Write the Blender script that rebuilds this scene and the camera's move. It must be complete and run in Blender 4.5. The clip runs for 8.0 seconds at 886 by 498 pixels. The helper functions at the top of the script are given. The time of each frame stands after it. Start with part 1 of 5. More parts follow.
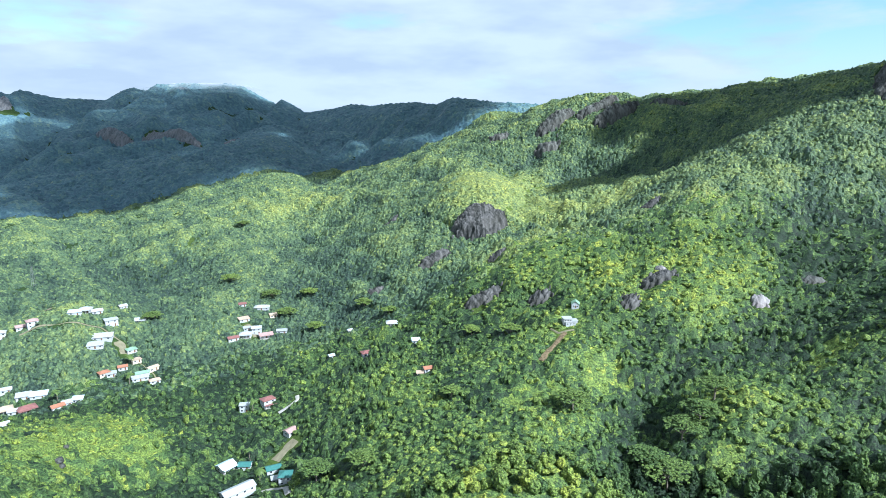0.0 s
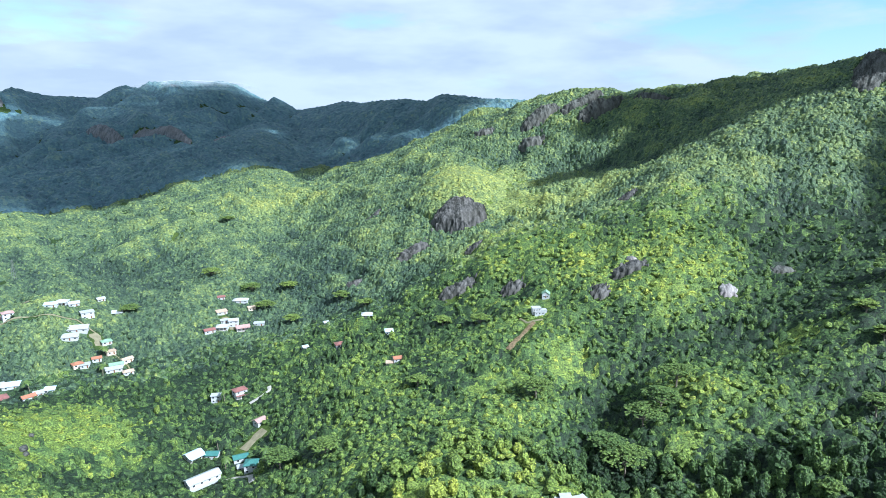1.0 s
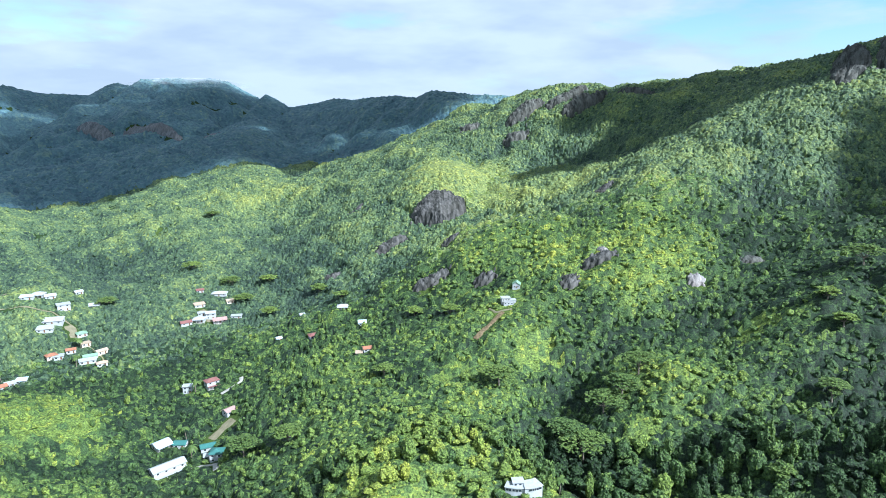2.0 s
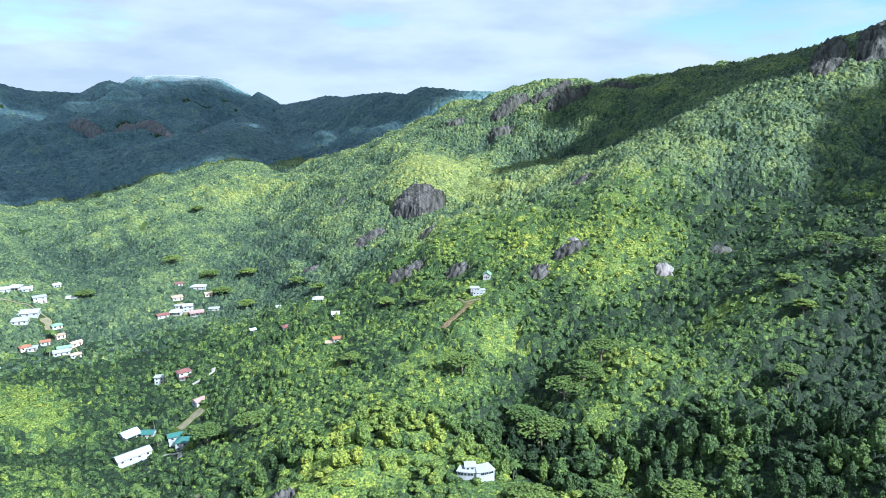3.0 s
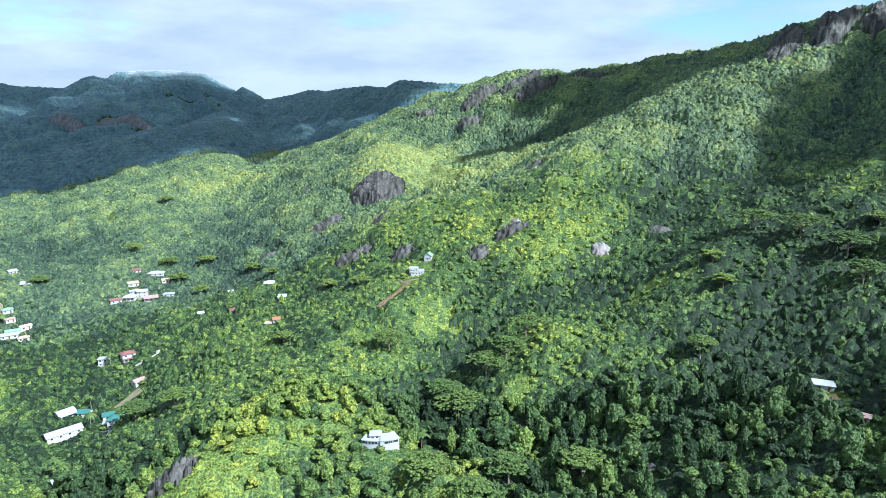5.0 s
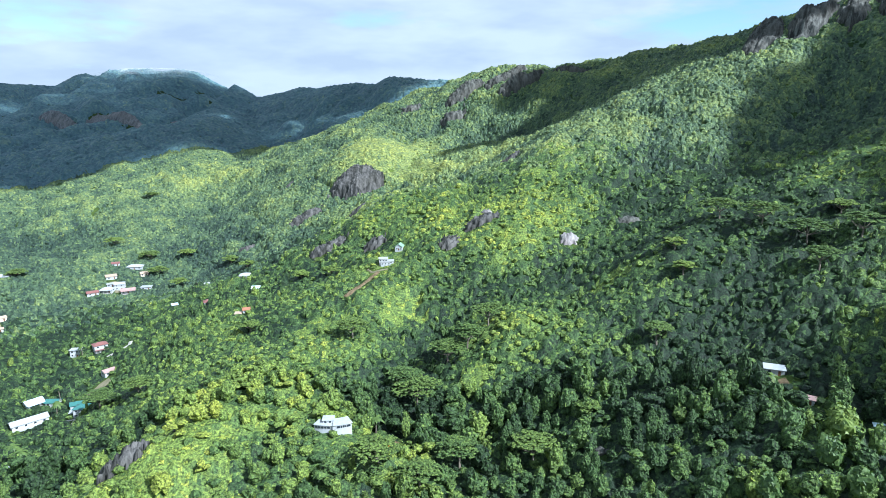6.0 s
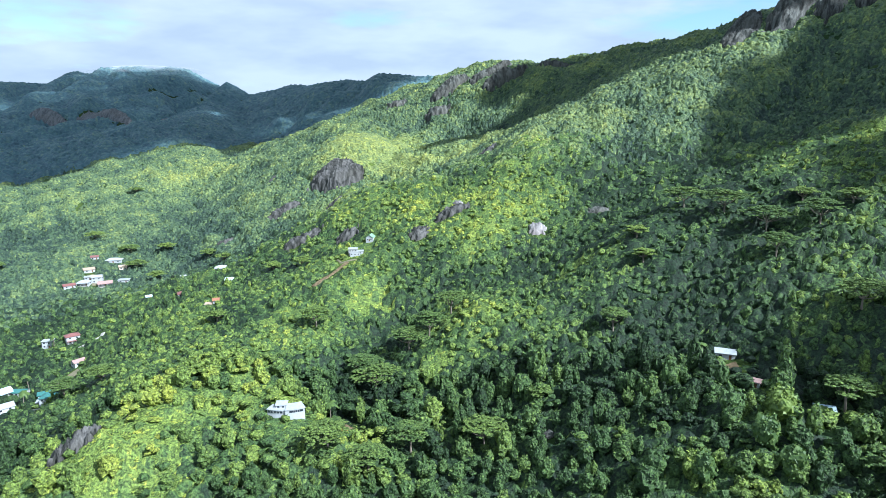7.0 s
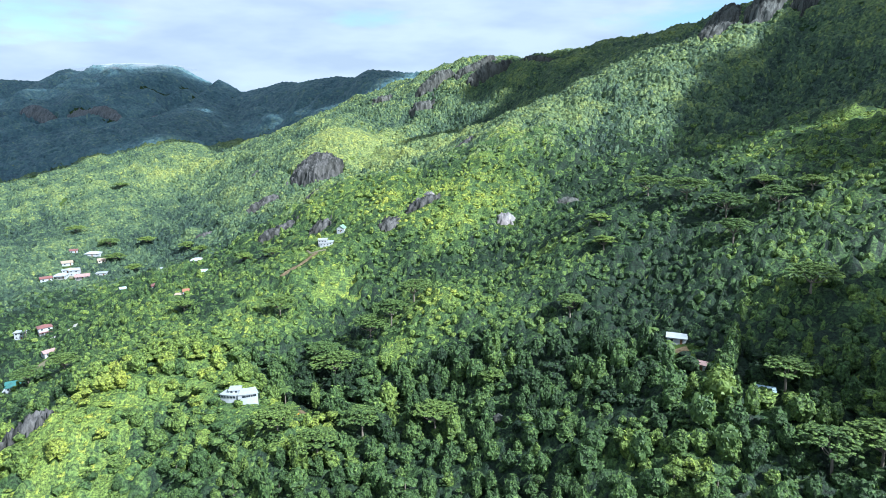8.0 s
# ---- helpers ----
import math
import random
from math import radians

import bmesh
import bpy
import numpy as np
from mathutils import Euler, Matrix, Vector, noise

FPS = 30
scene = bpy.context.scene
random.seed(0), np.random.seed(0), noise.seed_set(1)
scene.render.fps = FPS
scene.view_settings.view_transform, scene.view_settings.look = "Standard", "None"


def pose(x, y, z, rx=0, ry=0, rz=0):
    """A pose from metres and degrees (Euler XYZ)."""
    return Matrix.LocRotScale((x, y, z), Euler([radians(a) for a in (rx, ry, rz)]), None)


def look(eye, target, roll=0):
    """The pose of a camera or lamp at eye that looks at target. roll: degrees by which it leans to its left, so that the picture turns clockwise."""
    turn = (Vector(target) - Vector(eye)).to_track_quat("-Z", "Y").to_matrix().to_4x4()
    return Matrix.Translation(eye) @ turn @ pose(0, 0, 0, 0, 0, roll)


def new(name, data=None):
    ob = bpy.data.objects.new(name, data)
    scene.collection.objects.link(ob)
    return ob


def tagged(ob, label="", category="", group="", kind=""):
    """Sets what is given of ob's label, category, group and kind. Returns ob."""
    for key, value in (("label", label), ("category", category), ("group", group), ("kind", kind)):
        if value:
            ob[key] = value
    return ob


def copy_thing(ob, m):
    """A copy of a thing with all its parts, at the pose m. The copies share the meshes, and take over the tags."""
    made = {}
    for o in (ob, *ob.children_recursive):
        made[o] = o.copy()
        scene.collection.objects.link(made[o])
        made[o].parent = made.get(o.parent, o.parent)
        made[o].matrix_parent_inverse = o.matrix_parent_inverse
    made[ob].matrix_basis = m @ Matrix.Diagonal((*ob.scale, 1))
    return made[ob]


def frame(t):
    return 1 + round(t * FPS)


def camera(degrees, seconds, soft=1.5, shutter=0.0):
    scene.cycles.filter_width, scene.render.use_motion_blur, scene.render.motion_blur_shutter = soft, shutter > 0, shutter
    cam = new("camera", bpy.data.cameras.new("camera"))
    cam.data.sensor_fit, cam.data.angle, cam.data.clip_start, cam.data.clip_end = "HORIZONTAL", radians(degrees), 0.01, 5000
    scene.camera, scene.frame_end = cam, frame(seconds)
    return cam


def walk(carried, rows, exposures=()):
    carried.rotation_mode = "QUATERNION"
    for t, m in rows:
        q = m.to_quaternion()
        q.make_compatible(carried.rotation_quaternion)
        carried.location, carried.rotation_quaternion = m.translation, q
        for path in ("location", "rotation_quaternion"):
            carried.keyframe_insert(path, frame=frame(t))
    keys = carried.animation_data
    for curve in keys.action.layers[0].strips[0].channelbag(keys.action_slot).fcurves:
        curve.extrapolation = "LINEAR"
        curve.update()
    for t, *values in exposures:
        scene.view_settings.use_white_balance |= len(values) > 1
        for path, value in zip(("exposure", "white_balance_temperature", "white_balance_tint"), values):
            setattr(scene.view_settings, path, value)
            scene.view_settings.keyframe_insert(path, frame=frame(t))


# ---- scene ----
cam = camera(70.0, 8.0, soft=0.42)
METRES, EYE, TILT, LEAN, TURN = 160.0, 240.0, -12.0, 0.0, 0.0
ROWS = [(t, t / 8, -0.0355 * t / 8, -0.3114 * t / 8, 0.03 * t / 8, -0.28 * t / 8, 0.55 * t / 8) for t in (0.0, 2.0, 4.0, 6.0, 8.0)]
walk(cam, [(t, pose(0, 0, EYE, TILT, LEAN, TURN) @ pose(METRES * x, METRES * y, METRES * z, 90 + pitch, roll, yaw)) for t, x, y, z, yaw, pitch, roll in ROWS],
     exposures=[(0.0, 1.14, 5300, 9.5), (8.0, 1.14, 5300, 9.5)])

# ---------------------------------------------------------------- light
SUN_AZ, SUN_EL = 126.0, 43.0  # degrees clockwise from +y, and above the horizon
SUN_WAY = Vector((math.sin(radians(SUN_AZ)) * math.cos(radians(SUN_EL)), math.cos(radians(SUN_AZ)) * math.cos(radians(SUN_EL)), math.sin(radians(SUN_EL))))
sun = new("sun", bpy.data.lights.new("sun", "SUN"))
sun.data.energy, sun.data.angle, sun.data.color = 5.0, radians(0.6), (1.0, 0.96, 0.88)
sun.matrix_world = look(SUN_WAY * 1500, (0, 0, 0))

world = bpy.data.worlds.new("sky")
scene.world = world
world.use_nodes = True


def build_sky():
    nt = world.node_tree
    nt.nodes.clear()
    n, l = nt.nodes.new, nt.links.new
    out, bg = n("ShaderNodeOutputWorld"), n("ShaderNodeBackground")
    sky = n("ShaderNodeTexSky")
    sky.sky_type, sky.sun_disc = "NISHITA", False
    sky.sun_elevation, sky.sun_rotation = radians(SUN_EL), radians(SUN_AZ)
    sky.air_density, sky.dust_density, sky.altitude = 1.0, 1.2, 200
    tc, mp = n("ShaderNodeTexCoord"), n("ShaderNodeMapping")
    mp.inputs["Scale"].default_value = (3.0, 3.0, 11.0)
    l(tc.outputs["Generated"], mp.inputs["Vector"])
    nz = n("ShaderNodeTexNoise")
    nz.inputs["Scale"].default_value, nz.inputs["Detail"].default_value, nz.inputs["Roughness"].default_value = 1.3, 7, 0.55
    l(mp.outputs["Vector"], nz.inputs["Vector"])
    # a clearer stretch of sky to the north-east
    dot = n("ShaderNodeVectorMath")
    dot.operation = "DOT_PRODUCT"
    clear = Vector((0.50, 0.85, 0.16)).normalized()
    dot.inputs[1].default_value = clear
    l(tc.outputs["Generated"], dot.inputs[0])
    rng = n("ShaderNodeMapRange")
    rng.inputs["From Min"].default_value, rng.inputs["From Max"].default_value = 0.94, 1.0
    rng.inputs["To Min"].default_value, rng.inputs["To Max"].default_value = 0.21, -0.08
    l(dot.outputs["Value"], rng.inputs["Value"])
    add = n("ShaderNodeMath")
    add.operation = "ADD"
    l(nz.outputs["Fac"], add.inputs[0])
    l(rng.outputs["Result"], add.inputs[1])
    ramp = n("ShaderNodeValToRGB")
    ramp.color_ramp.elements[0].position, ramp.color_ramp.elements[1].position = 0.44, 0.62
    l(add.outputs["Value"], ramp.inputs["Fac"])
    gain = n("ShaderNodeMix")
    gain.data_type, gain.blend_type = "RGBA", "MULTIPLY"
    gain.inputs["Factor"].default_value = 1.0
    gain.inputs[7].default_value = (0.9, 1.0, 1.05, 1)
    l(sky.outputs["Color"], gain.inputs[6])
    # cloud undersides vary from grey to white
    nz2 = n("ShaderNodeTexNoise")
    nz2.inputs["Scale"].default_value, nz2.inputs["Detail"].default_value = 2.1, 4
    l(mp.outputs["Vector"], nz2.inputs["Vector"])
    grey = n("ShaderNodeValToRGB")
    grey.color_ramp.elements[0].position, grey.color_ramp.elements[0].color = 0.35, (3.3, 3.75, 4.1, 1)
    grey.color_ramp.elements[1].position, grey.color_ramp.elements[1].color = 0.62, (4.2, 4.62, 4.8, 1)
    l(nz2.outputs["Fac"], grey.inputs["Fac"])
    mix = n("ShaderNodeMix")
    mix.data_type = "RGBA"
    l(ramp.outputs["Color"], mix.inputs["Factor"])
    l(gain.outputs[2], mix.inputs[6])
    l(grey.outputs["Color"], mix.inputs[7])
    l(mix.outputs[2], bg.inputs["Color"])
    bg.inputs["Strength"].default_value = 0.087
    l(bg.outputs["Background"], out.inputs["Surface"])


build_sky()


# ---------------------------------------------------------------- materials
def material(name, rough=0.8, spec=0.3):
    m = bpy.data.materials.new(name)
    m.use_nodes = True
    b = m.node_tree.nodes["Principled BSDF"]
    b.inputs["Roughness"].default_value = rough
    b.inputs["Specular IOR Level"].default_value = spec
    return m, m.node_tree, b


def ramp_node(nt, stops):
    r = nt.nodes.new("ShaderNodeValToRGB")
    e = r.color_ramp.elements
    while len(e) < len(stops):
        e.new(0.5)
    for el, (p, c) in zip(e, stops):
        el.position, el.color = p, (*c, 1)
    return r


def noise_node(nt, scale, detail=4, rough=0.55, stretch=None):
    tc = nt.nodes.new("ShaderNodeTexCoord")
    nz = nt.nodes.new("ShaderNodeTexNoise")
    nz.inputs["Scale"].default_value, nz.inputs["Detail"].default_value, nz.inputs["Roughness"].default_value = scale, detail, rough
    if stretch:
        mp = nt.nodes.new("ShaderNodeMapping")
        mp.inputs["Scale"].default_value = stretch
        nt.links.new(tc.outputs["Object"], mp.inputs["Vector"])
        nt.links.new(mp.outputs["Vector"], nz.inputs["Vector"])
    else:
        nt.links.new(tc.outputs["Object"], nz.inputs["Vector"])
    return nz


def mix_color(nt, fac, a, b, blend="MIX"):
    m = nt.nodes.new("ShaderNodeMix")
    m.data_type, m.blend_type = "RGBA", blend
    for sock, v in ((m.inputs["Factor"], fac), (m.inputs[6], a), (m.inputs[7], b)):
        if isinstance(v, (int, float)):
            sock.default_value = v
        elif isinstance(v, tuple):
            sock.default_value = (*v, 1)
        else:
            nt.links.new(v, sock)
    return m.outputs[2]


LEAF_STOPS = [(0.0, (0.015, 0.032, 0.016)), (0.3, (0.062, 0.112, 0.036)), (0.6, (0.146, 0.210, 0.045)), (1.0, (0.30, 0.330, 0.052))]
# hill leaves have blue raised to put haze over the middle slopes
HAZED_HILL_STOPS = [(0.0, (0.026, 0.050, 0.038)), (0.3, (0.076, 0.126, 0.066)), (0.6, (0.160, 0.218, 0.078)), (1.0, (0.30, 0.330, 0.084))]
# blue of distance haze is mixed into the mountain leaf colours
HAZED_MOUNTAIN_STOPS = [(0.0, (0.062, 0.118, 0.155)), (0.35, (0.088, 0.165, 0.198)), (0.7, (0.130, 0.210, 0.205)), (1.0, (0.19, 0.25, 0.19))]


def leaf_material(name, source, stops=LEAF_STOPS, relief=0.0, grain=1.9, glint=2.1, deep=0.20):
    """Foliage; its hue comes from the mesh's own leaf_hue, or from the object's random number."""
    m, nt, b = material(name, 0.55, 0.3)
    l = nt.links.new
    r = ramp_node(nt, stops)
    isl = nt.nodes.new("ShaderNodeNewGeometry")
    at = nt.nodes.new("ShaderNodeAttribute")
    at.attribute_name = "leaf_hue"
    jit = nt.nodes.new("ShaderNodeMath")
    jit.operation, jit.inputs[1].default_value = "MULTIPLY_ADD", 0.08
    l(isl.outputs["Random Per Island"], jit.inputs[0])
    l(at.outputs["Fac"], jit.inputs[2])
    last = jit.outputs["Value"]
    if source == "object":
        oi = nt.nodes.new("ShaderNodeObjectInfo")
        a2 = nt.nodes.new("ShaderNodeMath")
        a2.operation, a2.inputs[1].default_value = "MULTIPLY_ADD", 0.14
        l(oi.outputs["Random"], a2.inputs[0])
        l(last, a2.inputs[2])
        last = a2.outputs["Value"]
    l(last, r.inputs["Fac"])
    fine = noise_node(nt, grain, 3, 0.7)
    # with relief, colour follows the bump: hollow shade and tip glints painted in
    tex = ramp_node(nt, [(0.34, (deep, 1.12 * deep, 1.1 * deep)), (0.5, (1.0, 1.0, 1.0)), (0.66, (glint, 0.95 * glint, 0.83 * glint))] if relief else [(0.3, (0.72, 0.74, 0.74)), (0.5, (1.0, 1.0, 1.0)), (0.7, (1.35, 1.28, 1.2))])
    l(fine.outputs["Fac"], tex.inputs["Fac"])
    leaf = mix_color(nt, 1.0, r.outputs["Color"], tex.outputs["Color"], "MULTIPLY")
    l(leaf, b.inputs["Base Color"])
    if relief:
        bp = nt.nodes.new("ShaderNodeBump")
        bp.inputs["Strength"].default_value, bp.inputs["Distance"].default_value = 1.0, relief
        l(fine.outputs["Fac"], bp.inputs["Height"])
        l(bp.outputs["Normal"], b.inputs["Normal"])
    tr = nt.nodes.new("ShaderNodeBsdfTranslucent")
    l(mix_color(nt, 1.0, leaf, (1.2, 1.25, 0.5), "MULTIPLY"), tr.inputs["Color"])
    mx = nt.nodes.new("ShaderNodeMixShader")
    mx.inputs["Fac"].default_value = 0.2
    l(b.outputs["BSDF"], mx.inputs[1])
    l(tr.outputs["BSDF"], mx.inputs[2])
    l(mx.outputs["Shader"], nt.nodes["Material Output"].inputs["Surface"])
    return m


LEAF_TREE = leaf_material("tree_leaves", "object")
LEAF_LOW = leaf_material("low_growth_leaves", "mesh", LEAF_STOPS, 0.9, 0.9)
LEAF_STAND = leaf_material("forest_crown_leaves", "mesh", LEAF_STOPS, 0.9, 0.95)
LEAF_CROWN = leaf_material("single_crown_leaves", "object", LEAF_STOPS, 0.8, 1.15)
LEAF_HILL = leaf_material("hazed_hill_leaves", "mesh", HAZED_HILL_STOPS, 1.6, 0.5, 1.6, 0.34)
LEAF_MOUNTAIN = leaf_material("haze_blue_mountain_leaves", "mesh", HAZED_MOUNTAIN_STOPS, 1.5, 0.22, 1.3, 0.65)
LEAF_HILL_CROWN = leaf_material("hazed_hill_crown_leaves", "mesh", HAZED_HILL_STOPS, 1.2, 0.6, 1.6, 0.34)



def ground_material():
    m, nt, b = material("forest_floor", 0.95, 0.1)
    n1, n2 = noise_node(nt, 0.02, 6), noise_node(nt, 0.5, 5, 0.7)
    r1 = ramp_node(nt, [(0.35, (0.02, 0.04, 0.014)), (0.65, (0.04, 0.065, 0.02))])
    nt.links.new(n1.outputs["Fac"], r1.inputs["Fac"])
    r2 = ramp_node(nt, [(0.3, (0.5, 0.5, 0.5)), (0.7, (1.3, 1.3, 1.2))])
    nt.links.new(n2.outputs["Fac"], r2.inputs["Fac"])
    litter = mix_color(nt, 1.0, r1.outputs["Color"], r2.outputs["Color"], "MULTIPLY")
    r3 = ramp_node(nt, [(0.3, (0.05, 0.085, 0.018)), (0.7, (0.13, 0.17, 0.032))])
    nt.links.new(n2.outputs["Fac"], r3.inputs["Fac"])
    at = nt.nodes.new("ShaderNodeAttribute")
    at.attribute_name = "glade"
    c = mix_color(nt, at.outputs["Fac"], litter, r3.outputs["Color"])
    nt.links.new(c, b.inputs["Base Color"])
    bp = nt.nodes.new("ShaderNodeBump")
    bp.inputs["Strength"].default_value, bp.inputs["Distance"].default_value = 0.6, 0.5
    nt.links.new(n2.outputs["Fac"], bp.inputs["Height"])
    nt.links.new(bp.outputs["Normal"], b.inputs["Normal"])
    return m


GROUND = ground_material()

# ---------------------------------------------------------------- the land
# rounded hills and hollows: x, y, height, spread
VALLEY_HILLS = [
    (-288, 208, -26.4, 340), (132, 208, -10.9, 40), (360, 304, 12.1, 60), (144, 340, -20.6, 60),
    (276, 184, -4.7, 40), (12, 256, 15.4, 40), (-216, 268, 13.6, 60), (84, 256, 8.5, 40),
    (252, 340, 24.2, 60), (612, 304, 27.9, 140), (60, 136, -24.9, 40), (684, 328, 54.5, 220),
    (228, 184, 23.1, 40), (180, 136, -23.4, 40), (228, 232, -13.4, 40), (-108, 304, -11.7, 60),
    (-360, 340, -15.7, 90), (276, 112, -10.7, 40), (528, 220, 43.8, 140), (180, 256, 14.5, 40),
    (180, 208, -9.6, 40), (-60, 184, -11, 40),
]
SLOPE_HILLS = [
    (-108, 376, -14.5, 60), (-414, 502, 15.2, 90), (-144, 556, -10.9, 90), (504, 556, 20.7, 90),
    (126, 448, 21.7, 90), (0, 376, 13.8, 60), (612, 724, 25.9, 140), (234, 556, 37.5, 90),
    (18, 664, 19, 90), (-252, 610, 3, 90), (180, 664, -5.8, 90), (342, 610, 23.2, 90),
    (696, 640, 21.2, 140), (342, 448, -7.4, 90), (684, 724, 41.1, 220), (684, 592, 46.8, 220),
    (18, 610, 15.1, 90), (144, 412, 15.7, 60), (-306, 556, 24.3, 90), (-198, 448, -11.1, 90),
]
UPLAND_HILLS = [
    (528, 820, 81.5, 340), (-288, 1228, 35.4, 340), (192, 976, 27.9, 140), (444, 808, 30.3, 140),
    (24, 976, 21.3, 140), (-504, 1252, 32.1, 220), (528, 1228, 31, 340), (276, 892, 39.5, 140),
    (-900, 820, 20.8, 340), (-312, 892, -15.2, 140), (732, 1024, 40.3, 340), (-372, 1252, 31.9, 220),
    (24, 892, 20.5, 140), (108, 976, 26.3, 140),
]

# smaller folds of the ground, knolls (+) and gullies (-): x, y, height, spread
NEAR_FOLDS = [
    (-8, 212, 7.2, 18), (176, 212, 2.2, 18), (44, 220, -4.6, 16), (16, 220, 5.2, 18), (96, 220, 3.9, 16), (72, 232, 2.8, 18),
    (-16, 240, -6.9, 18), (300, 244, 4.4, 22), (148, 252, -10, 20), (236, 260, -3.7, 22), (96, 260, -18.3, 20), (88, 272, 2.3, 20),
    (-88, 272, -8, 22), (-188, 296, -10.1, 26), (336, 304, -4.4, 26), (-68, 304, 5.5, 24), (152, 308, 13.3, 22), (-148, 316, -20.4, 44),
    (56, 316, 4.3, 98), (116, 316, -12, 22), (56, 316, 3.4, 22),
]
SLOPE_FOLDS = [
    (232, 320, 8.7, 24), (28, 336, -4.4, 24), (208, 344, -10.9, 26), (-100, 344, -6.1, 26), (356, 352, 8.2, 30), (-188, 352, 7.9, 30),
    (-68, 376, 12.5, 28), (80, 380, 5.5, 26), (244, 392, -7.6, 28), (-200, 396, -28.3, 54), (164, 400, 7.3, 28), (392, 400, 6.3, 34),
    (0, 412, -4.1, 28), (60, 428, -4.5, 30), (-92, 456, 14.3, 32), (156, 460, -6.4, 32), (248, 460, -5.5, 32), (-220, 476, -8.2, 36),
    (-300, 480, 29, 40), (440, 480, -23.9, 38), (-284, 508, -24.1, 176),
]
MIDDLE_FOLDS = [
    (72, 508, 13.7, 34), (332, 516, 8.7, 38), (228, 520, 11.6, 36), (472, 552, 33.4, 72), (472, 552, -21.6, 44), (-56, 560, 2.3, 64),
    (208, 580, -2.2, 40), (104, 596, -8.6, 40), (-284, 624, -9, 46), (136, 652, 10.8, 42), (-16, 656, 5.7, 44), (304, 676, 14.3, 76),
    (-336, 684, -14.9, 52), (424, 688, 8.3, 50), (252, 704, -12.9, 46), (-256, 728, 8.6, 52), (92, 748, -2.2, 48), (-428, 756, -9.9, 58),
    (200, 764, -24.8, 50), (384, 772, -23, 142), (-184, 772, -16.3, 52),
]
UPLAND_FOLDS = [
    (268, 776, 24.5, 52), (372, 780, 18.1, 54), (-12, 780, 7.3, 50), (316, 800, -14, 54), (-316, 804, 18.4, 58), (220, 816, 11.8, 54),
    (136, 816, -5.3, 52), (232, 860, -6.1, 56), (-200, 860, 5, 58), (-32, 880, 5.4, 56), (76, 884, -13.5, 56), (300, 908, 22.3, 100),
    (300, 908, -13.1, 60), (-500, 924, -16.1, 68), (-312, 940, 7.3, 64), (184, 968, 3.7, 62), (-568, 996, -13.7, 74), (-236, 1136, -8.9, 74),
    (-416, 1216, 9.1, 82), (-564, 1244, -8.7, 88), (28, 1264, 2.2, 212),
]

# the crest of the far range: x, height
FAR_CREST = [(-1500, 250), (-1300, 268), (-1120, 270), (-1020, 282), (-1004, 274), (-987, 288), (-969, 280), (-934, 270), (-885, 268), (-844, 264),
             (-812, 283), (-781, 297), (-750, 289), (-724, 306), (-697, 306), (-635, 309), (-601, 302), (-559, 309), (-517, 301), (-462, 270),
             (-434, 256), (-414, 269), (-375, 250), (-350, 235), (-282, 242), (-210, 253), (-165, 249), (-102, 253), (-57, 254), (-15, 248),
             (17, 260), (48, 257), (88, 251), (121, 249), (250, 240), (500, 230), (900, 220)]
FAR_LINE = [(-1500, 1450), (-1020, 1500), (-844, 1633), (-635, 1673), (-462, 1694), (-350, 1642), (-210, 1521), (-102, 1400), (17, 1250), (121, 1150), (300, 1150), (900, 1200)]
# the spur of the pointed hill: y, x, height
CONE_SPUR = [(880, -215, 90), (930, -240, 108), (1000, -262, 130), (1058, -295, 150), (1215, -350, 172), (1350, -372, 198), (1420, -372, 213), (1460, -380, 206), (1560, -400, 150)]
RNG = np.random.default_rng(7)
WAVES = [(RNG.uniform(0, 6.28), RNG.uniform(0, 6.28), RNG.uniform(0, 6.28)) for _ in range(5)]


def rough_land(x, y, size):
    """Smooth, seeded unevenness between about -1 and 1, with features of about that size."""
    z = 0
    for i, (a, p, q) in enumerate(WAVES):
        k = 6.28 / size * (0.7 + 0.23 * i)
        z = z + np.sin(k * (x * math.cos(a) + y * math.sin(a)) + p) * np.sin(k * 0.83 * (y * math.cos(a) - x * math.sin(a)) + q)
    return z / 2.2


